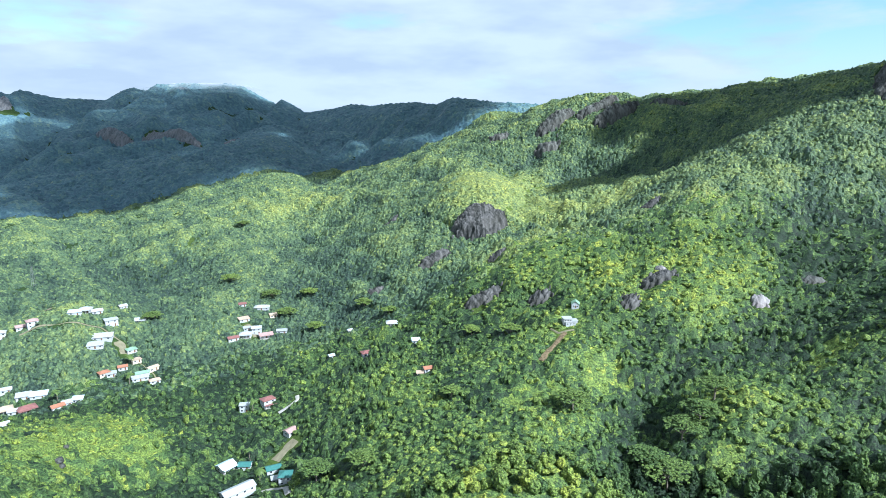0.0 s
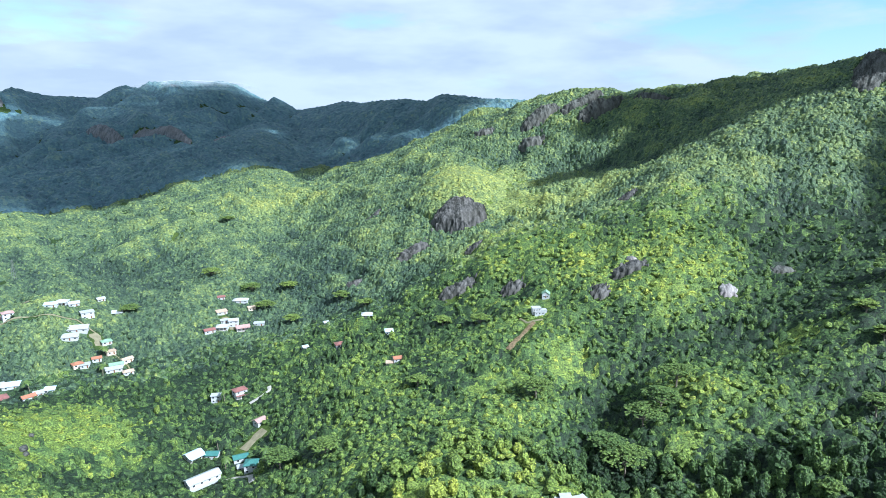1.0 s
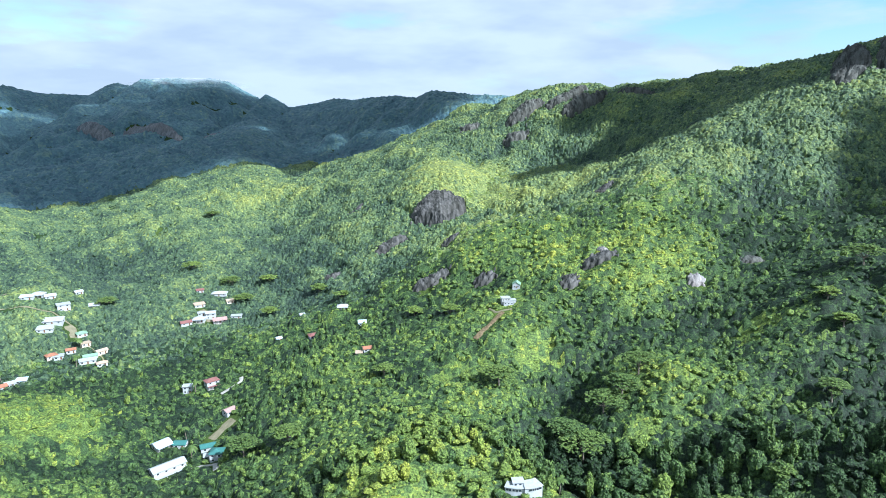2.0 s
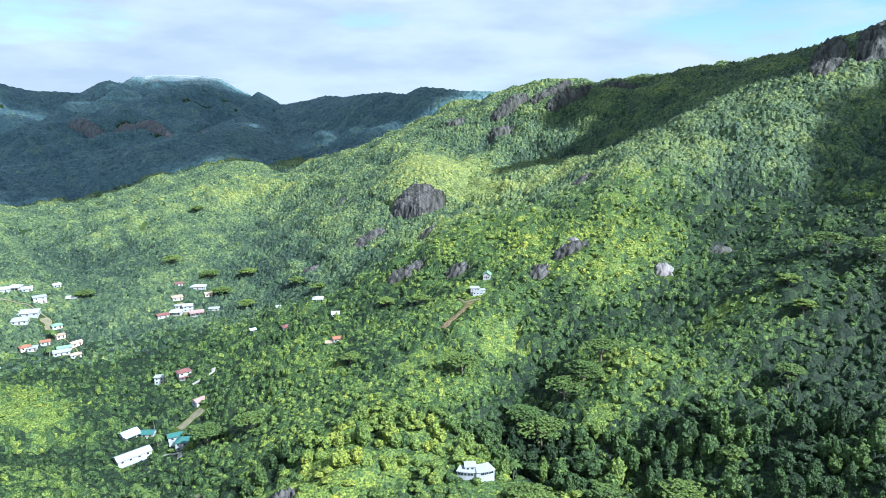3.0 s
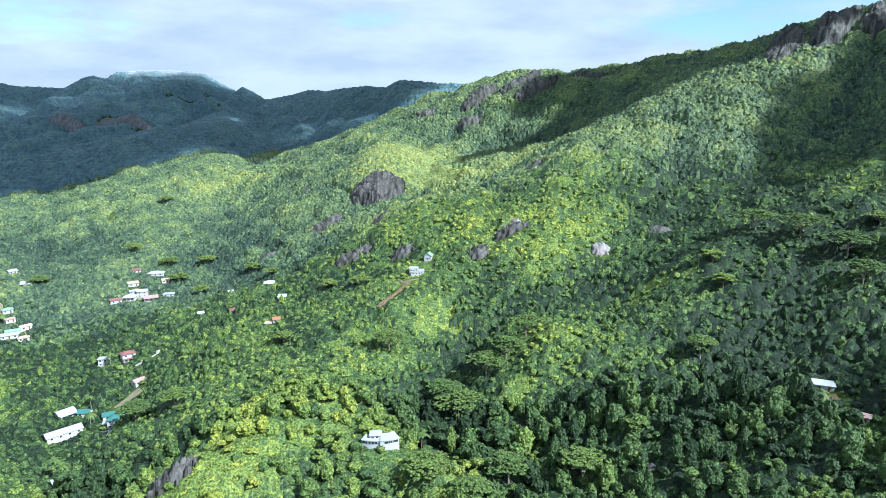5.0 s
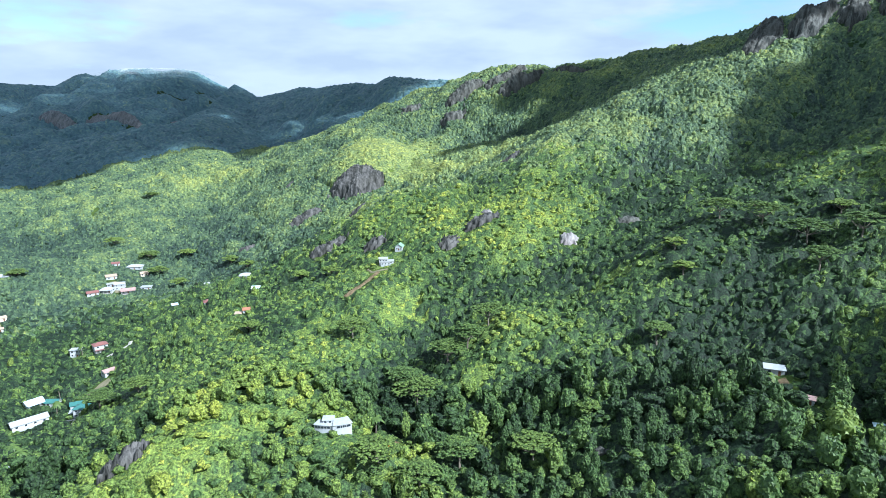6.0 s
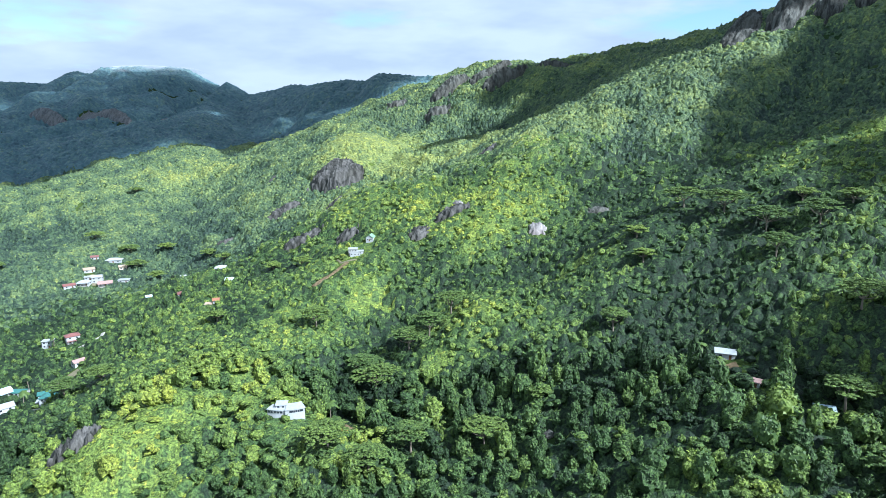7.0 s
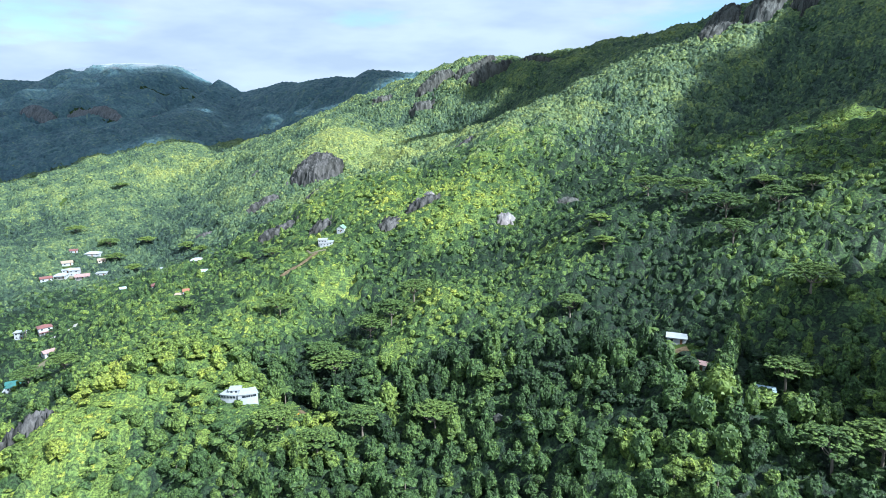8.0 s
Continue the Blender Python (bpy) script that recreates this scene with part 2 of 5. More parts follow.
def land(x, y):
    """Height of the bare ground."""
    x, y = np.asarray(x, float), np.asarray(y, float)
    z = np.full(np.broadcast(x, y).shape, 70.0)
    for a, b, h, s in VALLEY_HILLS + SLOPE_HILLS + UPLAND_HILLS:
        z = z + h * np.exp(-((x - a) ** 2 + (y - b) ** 2) / (2.0 * s * s))
    d0 = np.hypot(x - 80, y + 60)
    z = z + 1.2 * rough_land(x, y, 45) + np.clip((d0 - 380) / 200, 0, 1) * 2.6 * rough_land(1.6 * x + 0.5 * y + 90, 0.7 * y, 62) + np.clip((d0 - 500) / 400, 0, 1) * 5 * rough_land(x + 40, y, 130)
    cx, ch = np.array(FAR_CREST).T
    lx, ly = np.array(FAR_LINE).T
    crest, line = np.interp(x, cx, ch) + 4, np.interp(x, lx, ly)
    off = y - line
    soft = np.sqrt(off ** 2 + 12 ** 2) - 12
    far = crest - np.where(off < 0, 0.38, 0.55) * soft + np.clip(soft / 90, 0, 1) * 14 * rough_land(x, y, 150)
    # the pointed hill before the range, with a spur that runs down from it into the valley
    sy, sx, sh = np.array(CONE_SPUR).T
    aside = np.abs(x - np.interp(y, sy, sx))
    far = np.maximum(far, np.interp(y, sy, sh) - 0.42 * (np.sqrt(aside ** 2 + 30 ** 2) - 30))
    # the round granite hill on the spur
    q = np.clip(1 - ((x - 50) / 78) ** 2 - ((y - 755) / 150) ** 2, 0, 1)
    z = np.maximum(z, np.where(q > 0, 134 + 42 * q, 0))
    k = 9.0
    z = np.maximum(z, far) + k * np.log1p(np.exp(-np.abs(z - far) / k))
    for a, b, h, s in NEAR_FOLDS + SLOPE_FOLDS + MIDDLE_FOLDS + UPLAND_FOLDS:
        z = z + h * np.exp(-((x - a) ** 2 + (y - b) ** 2) / (2.0 * s * s))
    return z


# low, open growth: x, y, radius, strength
GLADES = [(62, 715, 62, 1.0), (85, 640, 36, 1.0), (157, 607, 24, 0.9), (95, 560, 38, 0.8), (95, 351, 15, 0.9), (44, 335, 13, 0.9), (-207, 335, 42, 0.85), (6, 222, 26, 0.85), (20, 200, 30, 0.8),
          (-20, 215, 22, 0.6), (136, 278, 8, 0.9), (-250, 900, 70, 0.5), (60, 535, 32, 0.7), (205, 640, 30, 0.5), (405, 375, 26, 0.8), (-322, 1240, 60, 0.4), (210, 327, 16, 0.7),
          (48, 418, 14, 0.6), (-330, 740, 40, 0.45), (75, 385, 9, 0.7), (97, 238, 7, 0.3)]
# ground kept low round buildings, rocks and tracks: filled in below as x, y, radius
GARDENS = []
BARE = []
# where the trees stand taller: x, y, radius, factor
TALL = [(-58, 440, 22, 1.5), (-55, 405, 22, 1.6), (-50, 365, 20, 1.6), (-45, 330, 18, 1.4), (255, 190, 55, 1.2), (180, 250, 40, 1.15), (300, 250, 50, 1.25)]
# leaf colour of whole stands, with the shade of gullies and groves painted in: x, y, radius, lighter (+) or darker (-)
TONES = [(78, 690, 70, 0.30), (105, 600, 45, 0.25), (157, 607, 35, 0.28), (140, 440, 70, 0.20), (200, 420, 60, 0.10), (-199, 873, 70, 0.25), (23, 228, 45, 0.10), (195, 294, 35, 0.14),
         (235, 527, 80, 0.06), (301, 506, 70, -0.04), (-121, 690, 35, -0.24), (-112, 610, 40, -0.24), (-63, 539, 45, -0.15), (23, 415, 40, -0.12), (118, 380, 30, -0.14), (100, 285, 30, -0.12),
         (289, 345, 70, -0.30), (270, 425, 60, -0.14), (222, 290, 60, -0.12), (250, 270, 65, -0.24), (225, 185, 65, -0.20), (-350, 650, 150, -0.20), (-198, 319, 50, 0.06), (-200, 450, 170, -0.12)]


def glade(x, y):
    g = np.zeros(np.broadcast(x, y).shape)
    wob = 1 + 0.45 * rough_land(x, y, 26)
    for a, b, r, s in GLADES:
        d = np.hypot(x - a, y - b) / (r * wob)
        g = np.maximum(g, s * np.clip((1.25 - d) / 0.5, 0, 1))
    return g


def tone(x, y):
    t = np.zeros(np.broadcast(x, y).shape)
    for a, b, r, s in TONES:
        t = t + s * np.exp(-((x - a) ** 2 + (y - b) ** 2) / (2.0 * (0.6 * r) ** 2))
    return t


def nearest_bare(x, y):
    """The same for rock and trodden ground, where nothing grows."""
    d = np.full(np.broadcast(x, y).shape, 1e3)
    for a, b, r in BARE:
        d = np.minimum(d, np.hypot(x - a, y - b) - r)
    return d


def nearest_garden(x, y):
    """How far outside the nearest kept ground a place is, in metres (negative: inside)."""
    d = np.full(np.broadcast(x, y).shape, 1e3)
    for a, b, r in GARDENS:
        d = np.minimum(d, np.hypot(x - a, y - b) - r)
    return d


def mesh_from(name, verts, faces, mats, smooth=False, index=None):
    """A mesh from numpy rows of points and of equal-sided faces."""
    me = bpy.data.meshes.new(name)
    nv, nf, k = len(verts), len(faces), faces.shape[1]
    me.vertices.add(nv)
    me.vertices.foreach_set("co", np.ascontiguousarray(verts, np.float32).ravel())
    me.loops.add(nf * k)
    me.loops.foreach_set("vertex_index", np.ascontiguousarray(faces, np.int32).ravel())
    me.polygons.add(nf)
    me.polygons.foreach_set("loop_start", np.arange(nf, dtype=np.int32) * k)
    me.polygons.foreach_set("use_smooth", np.full(nf, smooth, bool))
    for mt in mats:
        me.materials.append(mt)
    if index is not None:
        me.polygons.foreach_set("material_index", np.ascontiguousarray(index, np.int32))
    me.update(calc_edges=True)
    return me


def with_hue(me, hue):
    """Writes each face's leaf hue."""
    at = me.attributes.new("leaf_hue", "FLOAT", "FACE")
    at.data.foreach_set("value", np.asarray(hue, np.float32).ravel())
    return me


def build_ground():
    # rings of quads round a point under the flight, finer near it
    dist = np.concatenate([[0], 40 * 1.022 ** np.arange(0, 183), [2300, 2800, 3500, 4600]])
    ang = np.radians(np.concatenate([np.arange(-62, 62, 0.5), np.arange(62, 298, 4)]))
    D, A = np.meshgrid(dist, ang, indexing="ij")
    X, Y = 80 + D * np.sin(A), -60 + D * np.cos(A)
    Z = land(X, Y)
    n, m = D.shape
    idx = np.arange(n * m).reshape(n, m)
    nxt = np.roll(idx, -1, axis=1)
    quads = np.stack([idx[:-1], idx[1:], nxt[1:], nxt[:-1]], -1).reshape(-1, 4)[:, ::-1]
    me = mesh_from("ground", np.stack([X, Y, Z], -1).reshape(-1, 3), quads, [GROUND], True)
    at = me.attributes.new("glade", "FLOAT", "POINT")
    at.data.foreach_set("value", np.maximum(glade(X, Y), 0.6 * np.clip(-nearest_garden(X, Y) / 3, 0, 1)).astype(np.float32).ravel())
    return tagged(new("ground", me), "steep green tropical hillsides above a settled valley", "ground", kind="structure")


# ---------------------------------------------------------------- parts and boxes
def part(name, bm, mat, parent, label=""):
    me = bpy.data.meshes.new(name)
    bm.normal_update()
    bm.to_mesh(me)
    bm.free()
    me.materials.append(mat)
    ob = new(name, me)
    ob.parent = parent
    return tagged(ob, label)


def shared(name, me, parent, m, label=""):
    ob = new(name, me)
    ob.parent = parent
    ob.matrix_basis = m
    return tagged(ob, label)


def box_bm(x0, x1, y0, y1, z0, z1, bevel=0.0):
    bm = bmesh.new()
    bmesh.ops.create_cube(bm, size=1.0, matrix=Matrix.Translation(((x0 + x1) / 2, (y0 + y1) / 2, (z0 + z1) / 2)) @ Matrix.Diagonal((x1 - x0, y1 - y0, z1 - z0, 1)))
    if bevel:
        bmesh.ops.bevel(bm, geom=bm.edges[:], offset=bevel, segments=1, affect="EDGES")
    return bm


def box_mesh(name, size, mat, bevel=0.0):
    bm = box_bm(-size[0] / 2, size[0] / 2, -size[1] / 2, size[1] / 2, 0, size[2], bevel)
    me = bpy.data.meshes.new(name)
    bm.to_mesh(me)
    bm.free()
    me.materials.append(mat)
    return me


def tube_rows(path, radii, sides=6):
    """Points and quads of a tapered tube along a path."""
    P = np.asarray(path, float)
    n = len(P)
    t = np.gradient(P, axis=0)
    t /= np.linalg.norm(t, axis=1)[:, None] + 1e-9
    ref = np.where(np.abs(t[:, 2:3]) > 0.9, np.array([[1.0, 0, 0]]), np.array([[0, 0, 1.0]]))
    u = np.cross(t, ref)
    u /= np.linalg.norm(u, axis=1)[:, None] + 1e-9
    v = np.cross(t, u)
    a = np.arange(sides) * 6.2832 / sides
    ring = u[:, None] * np.cos(a)[None, :, None] + v[:, None] * np.sin(a)[None, :, None]
    V = (P[:, None] + ring * np.asarray(radii)[:, None, None]).reshape(-1, 3)
    i = np.arange(n * sides).reshape(n, sides)
    j = np.roll(i, -1, axis=1)
    F = np.stack([i[:-1], j[:-1], j[1:], i[1:]], -1).reshape(-1, 4)
    return V, F


def plain(name, color, rough=0.7, spec=0.3, vary=0.25, scale=1.5, metal=0.0, streak=None, bump=0.1):
    """A surface of one colour with stains and grain at two sizes."""
    m, nt, b = material(name, rough, spec)
    n1, n2 = noise_node(nt, scale, 5, 0.6, streak), noise_node(nt, scale * 9, 4, 0.6)
    r = ramp_node(nt, [(0.3, (1 - vary,) * 3), (0.7, (1 + 0.4 * vary,) * 3)])
    nt.links.new(n1.outputs["Fac"], r.inputs["Fac"])
    c = mix_color(nt, 1.0, (*color,), r.outputs["Color"], "MULTIPLY")
    r2 = ramp_node(nt, [(0.3, (0.88,) * 3), (0.7, (1.08,) * 3)])
    nt.links.new(n2.outputs["Fac"], r2.inputs["Fac"])
    nt.links.new(mix_color(nt, 1.0, c, r2.outputs["Color"], "MULTIPLY"), b.inputs["Base Color"])
    b.inputs["Metallic"].default_value = metal
    bp = nt.nodes.new("ShaderNodeBump")
    bp.inputs["Strength"].default_value, bp.inputs["Distance"].default_value = 0.5, bump
    nt.links.new(n2.outputs["Fac"], bp.inputs["Height"])
    nt.links.new(bp.outputs["Normal"], b.inputs["Normal"])
    return m


BARK = plain("pale_bark", (0.22, 0.19, 0.15), 0.9, 0.2, 0.4, 1.0, streak=(1, 1, 0.2))
WALL_WHITE = plain("white_wall_paint", (0.42, 0.44, 0.45), 0.8, 0.2, 0.12, 0.6)
WALL_CREAM = plain("cream_wall_paint", (0.66, 0.58, 0.47), 0.8, 0.2, 0.15, 0.6)
WALL_GREY = plain("grey_render", (0.42, 0.43, 0.42), 0.85, 0.2, 0.2, 0.6)
GLASS = plain("dark_window_glass", (0.03, 0.04, 0.05), 0.08, 0.6, 0.1, 1.0, bump=0.0)
FRAME = plain("white_window_frame", (0.72, 0.72, 0.70), 0.6, 0.3, 0.1)
DOOR = plain("brown_door_paint", (0.16, 0.08, 0.04), 0.6, 0.3, 0.2)
CONCRETE = plain("pale_concrete", (0.34, 0.33, 0.30), 0.9, 0.2, 0.25, 0.4)
EARTH = plain("bare_red_earth", (0.19, 0.145, 0.085), 0.95, 0.1, 0.6, 0.6, bump=0.5)
DUST = plain("pale_dirt_track", (0.20, 0.185, 0.12), 0.95, 0.1, 0.3, 0.3, bump=0.2)
STEEL = plain("galvanised_steel", (0.45, 0.46, 0.47), 0.4, 0.5, 0.15, metal=0.8)


def roof_material(name, color):
    m = plain(name, color, 0.5, 0.4, 0.22, 0.5)
    nt = m.node_tree
    b = nt.nodes["Principled BSDF"]
    tc, wv, bp = nt.nodes.new("ShaderNodeTexCoord"), nt.nodes.new("ShaderNodeTexWave"), nt.nodes.new("ShaderNodeBump")
    wv.inputs["Scale"].default_value = 1.6
    bp.inputs["Strength"].default_value, bp.inputs["Distance"].default_value = 0.5, 0.05
    nt.links.new(tc.outputs["Object"], wv.inputs["Vector"])
    nt.links.new(wv.outputs["Fac"], bp.inputs["Height"])
    nt.links.new(bp.outputs["Normal"], b.inputs["Normal"])
    return m


ROOFS = {
    "white": (roof_material("white_sheet_roof", (0.38, 0.41, 0.42)), "white metal"), "red": (roof_material("red_sheet_roof", (0.22, 0.10, 0.09)), "red metal"),
    "pink": (roof_material("faded_pink_roof", (0.38, 0.25, 0.23)), "faded pink metal"), "teal": (roof_material("teal_sheet_roof", (0.05, 0.16, 0.145)), "teal green metal"),
    "blue": (roof_material("pale_blue_roof", (0.50, 0.64, 0.70)), "pale blue metal"), "grey": (roof_material("grey_sheet_roof", (0.40, 0.42, 0.43)), "grey metal"),
    "orange": (roof_material("orange_tile_roof", (0.33, 0.15, 0.09)), "orange-red tiled"), "tan": (roof_material("tan_roof", (0.44, 0.34, 0.25)), "sandy brown"),
    "green": (roof_material("faded_green_roof", (0.22, 0.36, 0.24)), "faded green metal"),
}


def rock_material(name, light, dark, rust):
    m, nt, b = material(name, 0.85, 0.25)
    n1 = noise_node(nt, 0.30, 7, 0.75, (1.0, 0.22, 0.14))
    n2 = noise_node(nt, 1.1, 6, 0.65, (1, 1, 0.3))
    n3 = noise_node(nt, 0.05, 4)
    r1 = ramp_node(nt, [(0.43, dark), (0.5, tuple(0.5 * (p + q) for p, q in zip(light, dark))), (0.60, light)])
    nt.links.new(n1.outputs["Fac"], r1.inputs["Fac"])
    r3 = ramp_node(nt, [(0.42, (0, 0, 0)), (0.62, (1, 1, 1))])
    nt.links.new(n3.outputs["Fac"], r3.inputs["Fac"])
    c = mix_color(nt, r3.outputs["Color"], r1.outputs["Color"], mix_color(nt, 0.5, r1.outputs["Color"], rust))
    r2 = ramp_node(nt, [(0.3, (0.6,) * 3), (0.7, (1.2,) * 3)])
    nt.links.new(n2.outputs["Fac"], r2.inputs["Fac"])
    nt.links.new(mix_color(nt, 1.0, c, r2.outputs["Color"], "MULTIPLY"), b.inputs["Base Color"])
    bp = nt.nodes.new("ShaderNodeBump")
    bp.inputs["Strength"].default_value, bp.inputs["Distance"].default_value = 0.8, 0.6
    nt.links.new(n2.outputs["Fac"], bp.inputs["Height"])
    nt.links.new(bp.outputs["Normal"], b.inputs["Normal"])
    return m


ROCK_DARK = rock_material("dark_streaked_granite", (0.14, 0.136, 0.13), (0.017, 0.019, 0.017), (0.060, 0.058, 0.048))
ROCK_MID = rock_material("weathered_granite", (0.135, 0.14, 0.126), (0.03, 0.032, 0.03), (0.082, 0.078, 0.064))
ROCK_CLIFF = rock_material("streaked_cliff_granite", (0.125, 0.13, 0.118), (0.018, 0.0195, 0.018), (0.060, 0.058, 0.048))
ROCK_FAR = rock_material("grey_mountain_rock", (0.20, 0.205, 0.21), (0.085, 0.095, 0.105), (0.15, 0.14, 0.135))
ROCK_PALE = rock_material("pale_granite", (0.36, 0.345, 0.33), (0.12, 0.115, 0.115), (0.24, 0.20, 0.19))


# ---------------------------------------------------------------- rocks
def rock_face(name, label, x, y, rx, ry, bulge, mat, turn=0.0, seed=1, step=0.8, groove=0.35):
    """Bare granite that swells out of the slope, with grooves that run down it and cracks across."""
    rng = np.random.default_rng(seed)
    c, s = math.cos(radians(turn)), math.sin(radians(turn))
    U, V = np.meshgrid(np.arange(-1.25 * rx, 1.25 * rx, step), np.arange(-1.25 * ry, 1.25 * ry, step), indexing="ij")
    X, Y = x + U * c - V * s, y + U * s + V * c
    wob = 1 + (0.22 if rx > 20 else 0.5) * rough_land(X + seed * 37, Y, 1.1 * ry) + 0.14 * rough_land(X, Y + seed * 53, 0.4 * ry)
    m = 1 - ((U / rx) ** 2 + (V / ry) ** 2) * wob
    p = rng.uniform(0, 6.28, 4)
    runs = np.sin(U / rx * 6 + p[0] + 2.2 * rough_land(X, Y, 1.3 * ry)) + 0.6 * np.sin(U / rx * 15 + p[1] + 2.5 * rough_land(X, Y, 0.8 * ry))
    cut = -np.clip(1 - np.abs(np.sin(U / rx * 3.3 + p[2] + 0.8 * V / ry)) * 7, 0, 1) * 2.2 - np.clip(1 - np.abs(np.sin(V / ry * 2.6 + p[3] + U / rx)) * 9, 0, 1) * 1.2
    Z = land(X, Y) + bulge * np.sqrt(np.clip(m, 0, 1)) + np.where(m > 0, 0.5 + groove * bulge * 0.22 * runs * np.sqrt(np.clip(m, 0, 1)) + groove * 0.8 * cut + min(bulge, 6.0) * (0.10 * rough_land(X, Y, 5.5) + 0.08 * rough_land(X + 9, Y, 2.4)), -2.5 * np.clip(-m * 4, 0, 1))
    i = np.arange(U.size).reshape(U.shape)
    F = np.stack([i[:-1, :-1], i[1:, :-1], i[1:, 1:], i[:-1, 1:]], -1).reshape(-1, 4)
    F = F[(m.ravel()[F] > -0.5).any(axis=1)]
    used, F = np.unique(F, return_inverse=True)
    P = np.stack([U, V, Z], -1).reshape(-1, 3)[used]
    z0 = float(land(x, y))
    P[:, 2] -= z0
    me = mesh_from(name, P, F.reshape(-1, 4), [mat], True)
    ob = new(name, me)
    ob.matrix_world = pose(x, y, z0, 0, 0, turn)
    w = min(rx, ry)
    n = max(1, int(round(max(rx, ry) / w)))
    for k in range(-n, n + 1):
        o = k * (max(rx, ry) - 0.8 * w) / n
        ox, oy = (o * c, o * s) if rx > ry else (-o * s, o * c)
        BARE.append((x + ox, y + oy, 0.80 * w))
        if y < 560:
            GARDENS.append((x + ox, y + oy - 0.9 * w, 0.7 * w))
    return tagged(ob, label, "rock", "bare granite outcrops")


rock_face("rock_dome", "big dark granite dome face streaked with pale stains", 36, 611, 26, 25, 14.0, ROCK_DARK, 4, 3, 0.6, 0.10)
for x, y, rx, ry, bulge, turn, seed, mat in (
        (-8, 570, 15, 9, 3.5, 25, 4, ROCK_DARK), (31, 468, 15, 8, 4, 15, 5, ROCK_DARK), (70, 440, 8, 6, 3, -10, 6, ROCK_DARK),
        (146, 416, 12, 6, 3, 5, 7, ROCK_DARK), (-62, 560, 7, 8, 3, 20, 9, ROCK_DARK), (46, 530, 8, 5, 2, 10, 10, ROCK_DARK),
        (124, 402, 6, 7, 4, -30, 11, ROCK_DARK), (178, 540, 8, 5, 2, 0, 12, ROCK_DARK), (-9, 217, 9, 6, 4.5, 20, 13, ROCK_DARK),
        (-60, 710, 10, 6, 2, 20, 14, ROCK_DARK)):
    rock_face("rock_outcrop", "dark weathered granite outcrop among the bushes", x, y, rx, ry, bulge, mat, turn, seed, 0.6, 0.9)
for x, y, rx, ry, bulge, turn, seed, mat in ((151, 425, 3.5, 4, 2.5, 20, 15, ROCK_PALE), (200, 384, 5.5, 4, 2.5, 0, 16, ROCK_PALE), (244, 403, 7, 5, 1.5, 0, 17, ROCK_MID)):
    rock_face("pale_rock", "pale bare granite boulder face on the slope", x, y, rx, ry, bulge, mat, turn, seed, 0.5)
for x, y, rx, ry, bulge, turn, seed in ((150, 866, 26, 12, 10, 15, 21), (222, 828, 30, 12, 11, 10, 22), (205, 862, 30, 10, 9, 10, 27), (134, 822, 15, 11, 9, 10, 23), (78, 886, 12, 9, 6, 0, 24), (282, 812, 22, 8, 6, -20, 25)):
    rock_face("cliff", "grey granite cliff band below the wooded crest", x, y, rx, ry, bulge, ROCK_MID, turn, seed, 0.9, 0.7)
for x, y, rx, ry, bulge, turn, seed in ((430, 624, 17, 40, 9, -31, 31), (410, 600, 11, 22, 6, -31, 37), (468, 616, 18, 46, 12, -32, 33), (487, 582, 12, 27, 8, -32, 35), (512, 570, 10, 22, 7, -32, 38), (549, 716, 22, 18, 8, -32, 36)):
    rock_face("cliff", "tall grey granite cliff with pale vertical streaks below the peak", x, y, rx, ry, bulge, ROCK_CLIFF, turn, seed, 0.8, 0.75)
for x, y, rx, ry, seed in ((-575, 1362, 62, 22, 41), (-480, 1335, 60, 20, 42), (-690, 1345, 40, 18, 43), (-1010, 1440, 50, 30, 44)):
    rock_face("cliff", "brown rock wall low on the far mountain", x, y, rx, ry, 9, ROCK_FAR, 0, seed, 2.5, 0.5)


def boulder(x, y, r, seed):
    bm = bmesh.new()
    bmesh.ops.create_icosphere(bm, subdivisions=3, radius=1.0)
    for v in bm.verts:
        v.co *= 1 + 0.28 * noise.noise(v.co * 1.5 + Vector((seed, 0, 0))) + 0.1 * noise.noise(v.co * 4 + Vector((0, seed, 0)))
        v.co = Vector((v.co.x * r, v.co.y * r * 0.8, v.co.z * r * 0.75))
    me = bpy.data.meshes.new("boulder")
    bm.to_mesh(me)
    bm.free()
    me.materials.append(ROCK_MID)
    ob = new("boulder", me)
    ob.matrix_world = pose(x, y, float(land(x, y)) + 0.3 * r, 0, 0, seed * 20)
    BARE.append((x, y - r, r))
    return tagged(ob, "small grey boulder among low growth", "rock", "loose boulders")


for x, y, r, seed in ((-206, 309, 2.6, 51), (-203, 306, 1.8, 52), (-210, 322, 1.6, 53), (181, 214, 2.4, 54), (184, 212, 1.6, 55), (8, 232, 2.0, 56)):
    boulder(x, y, r, seed)


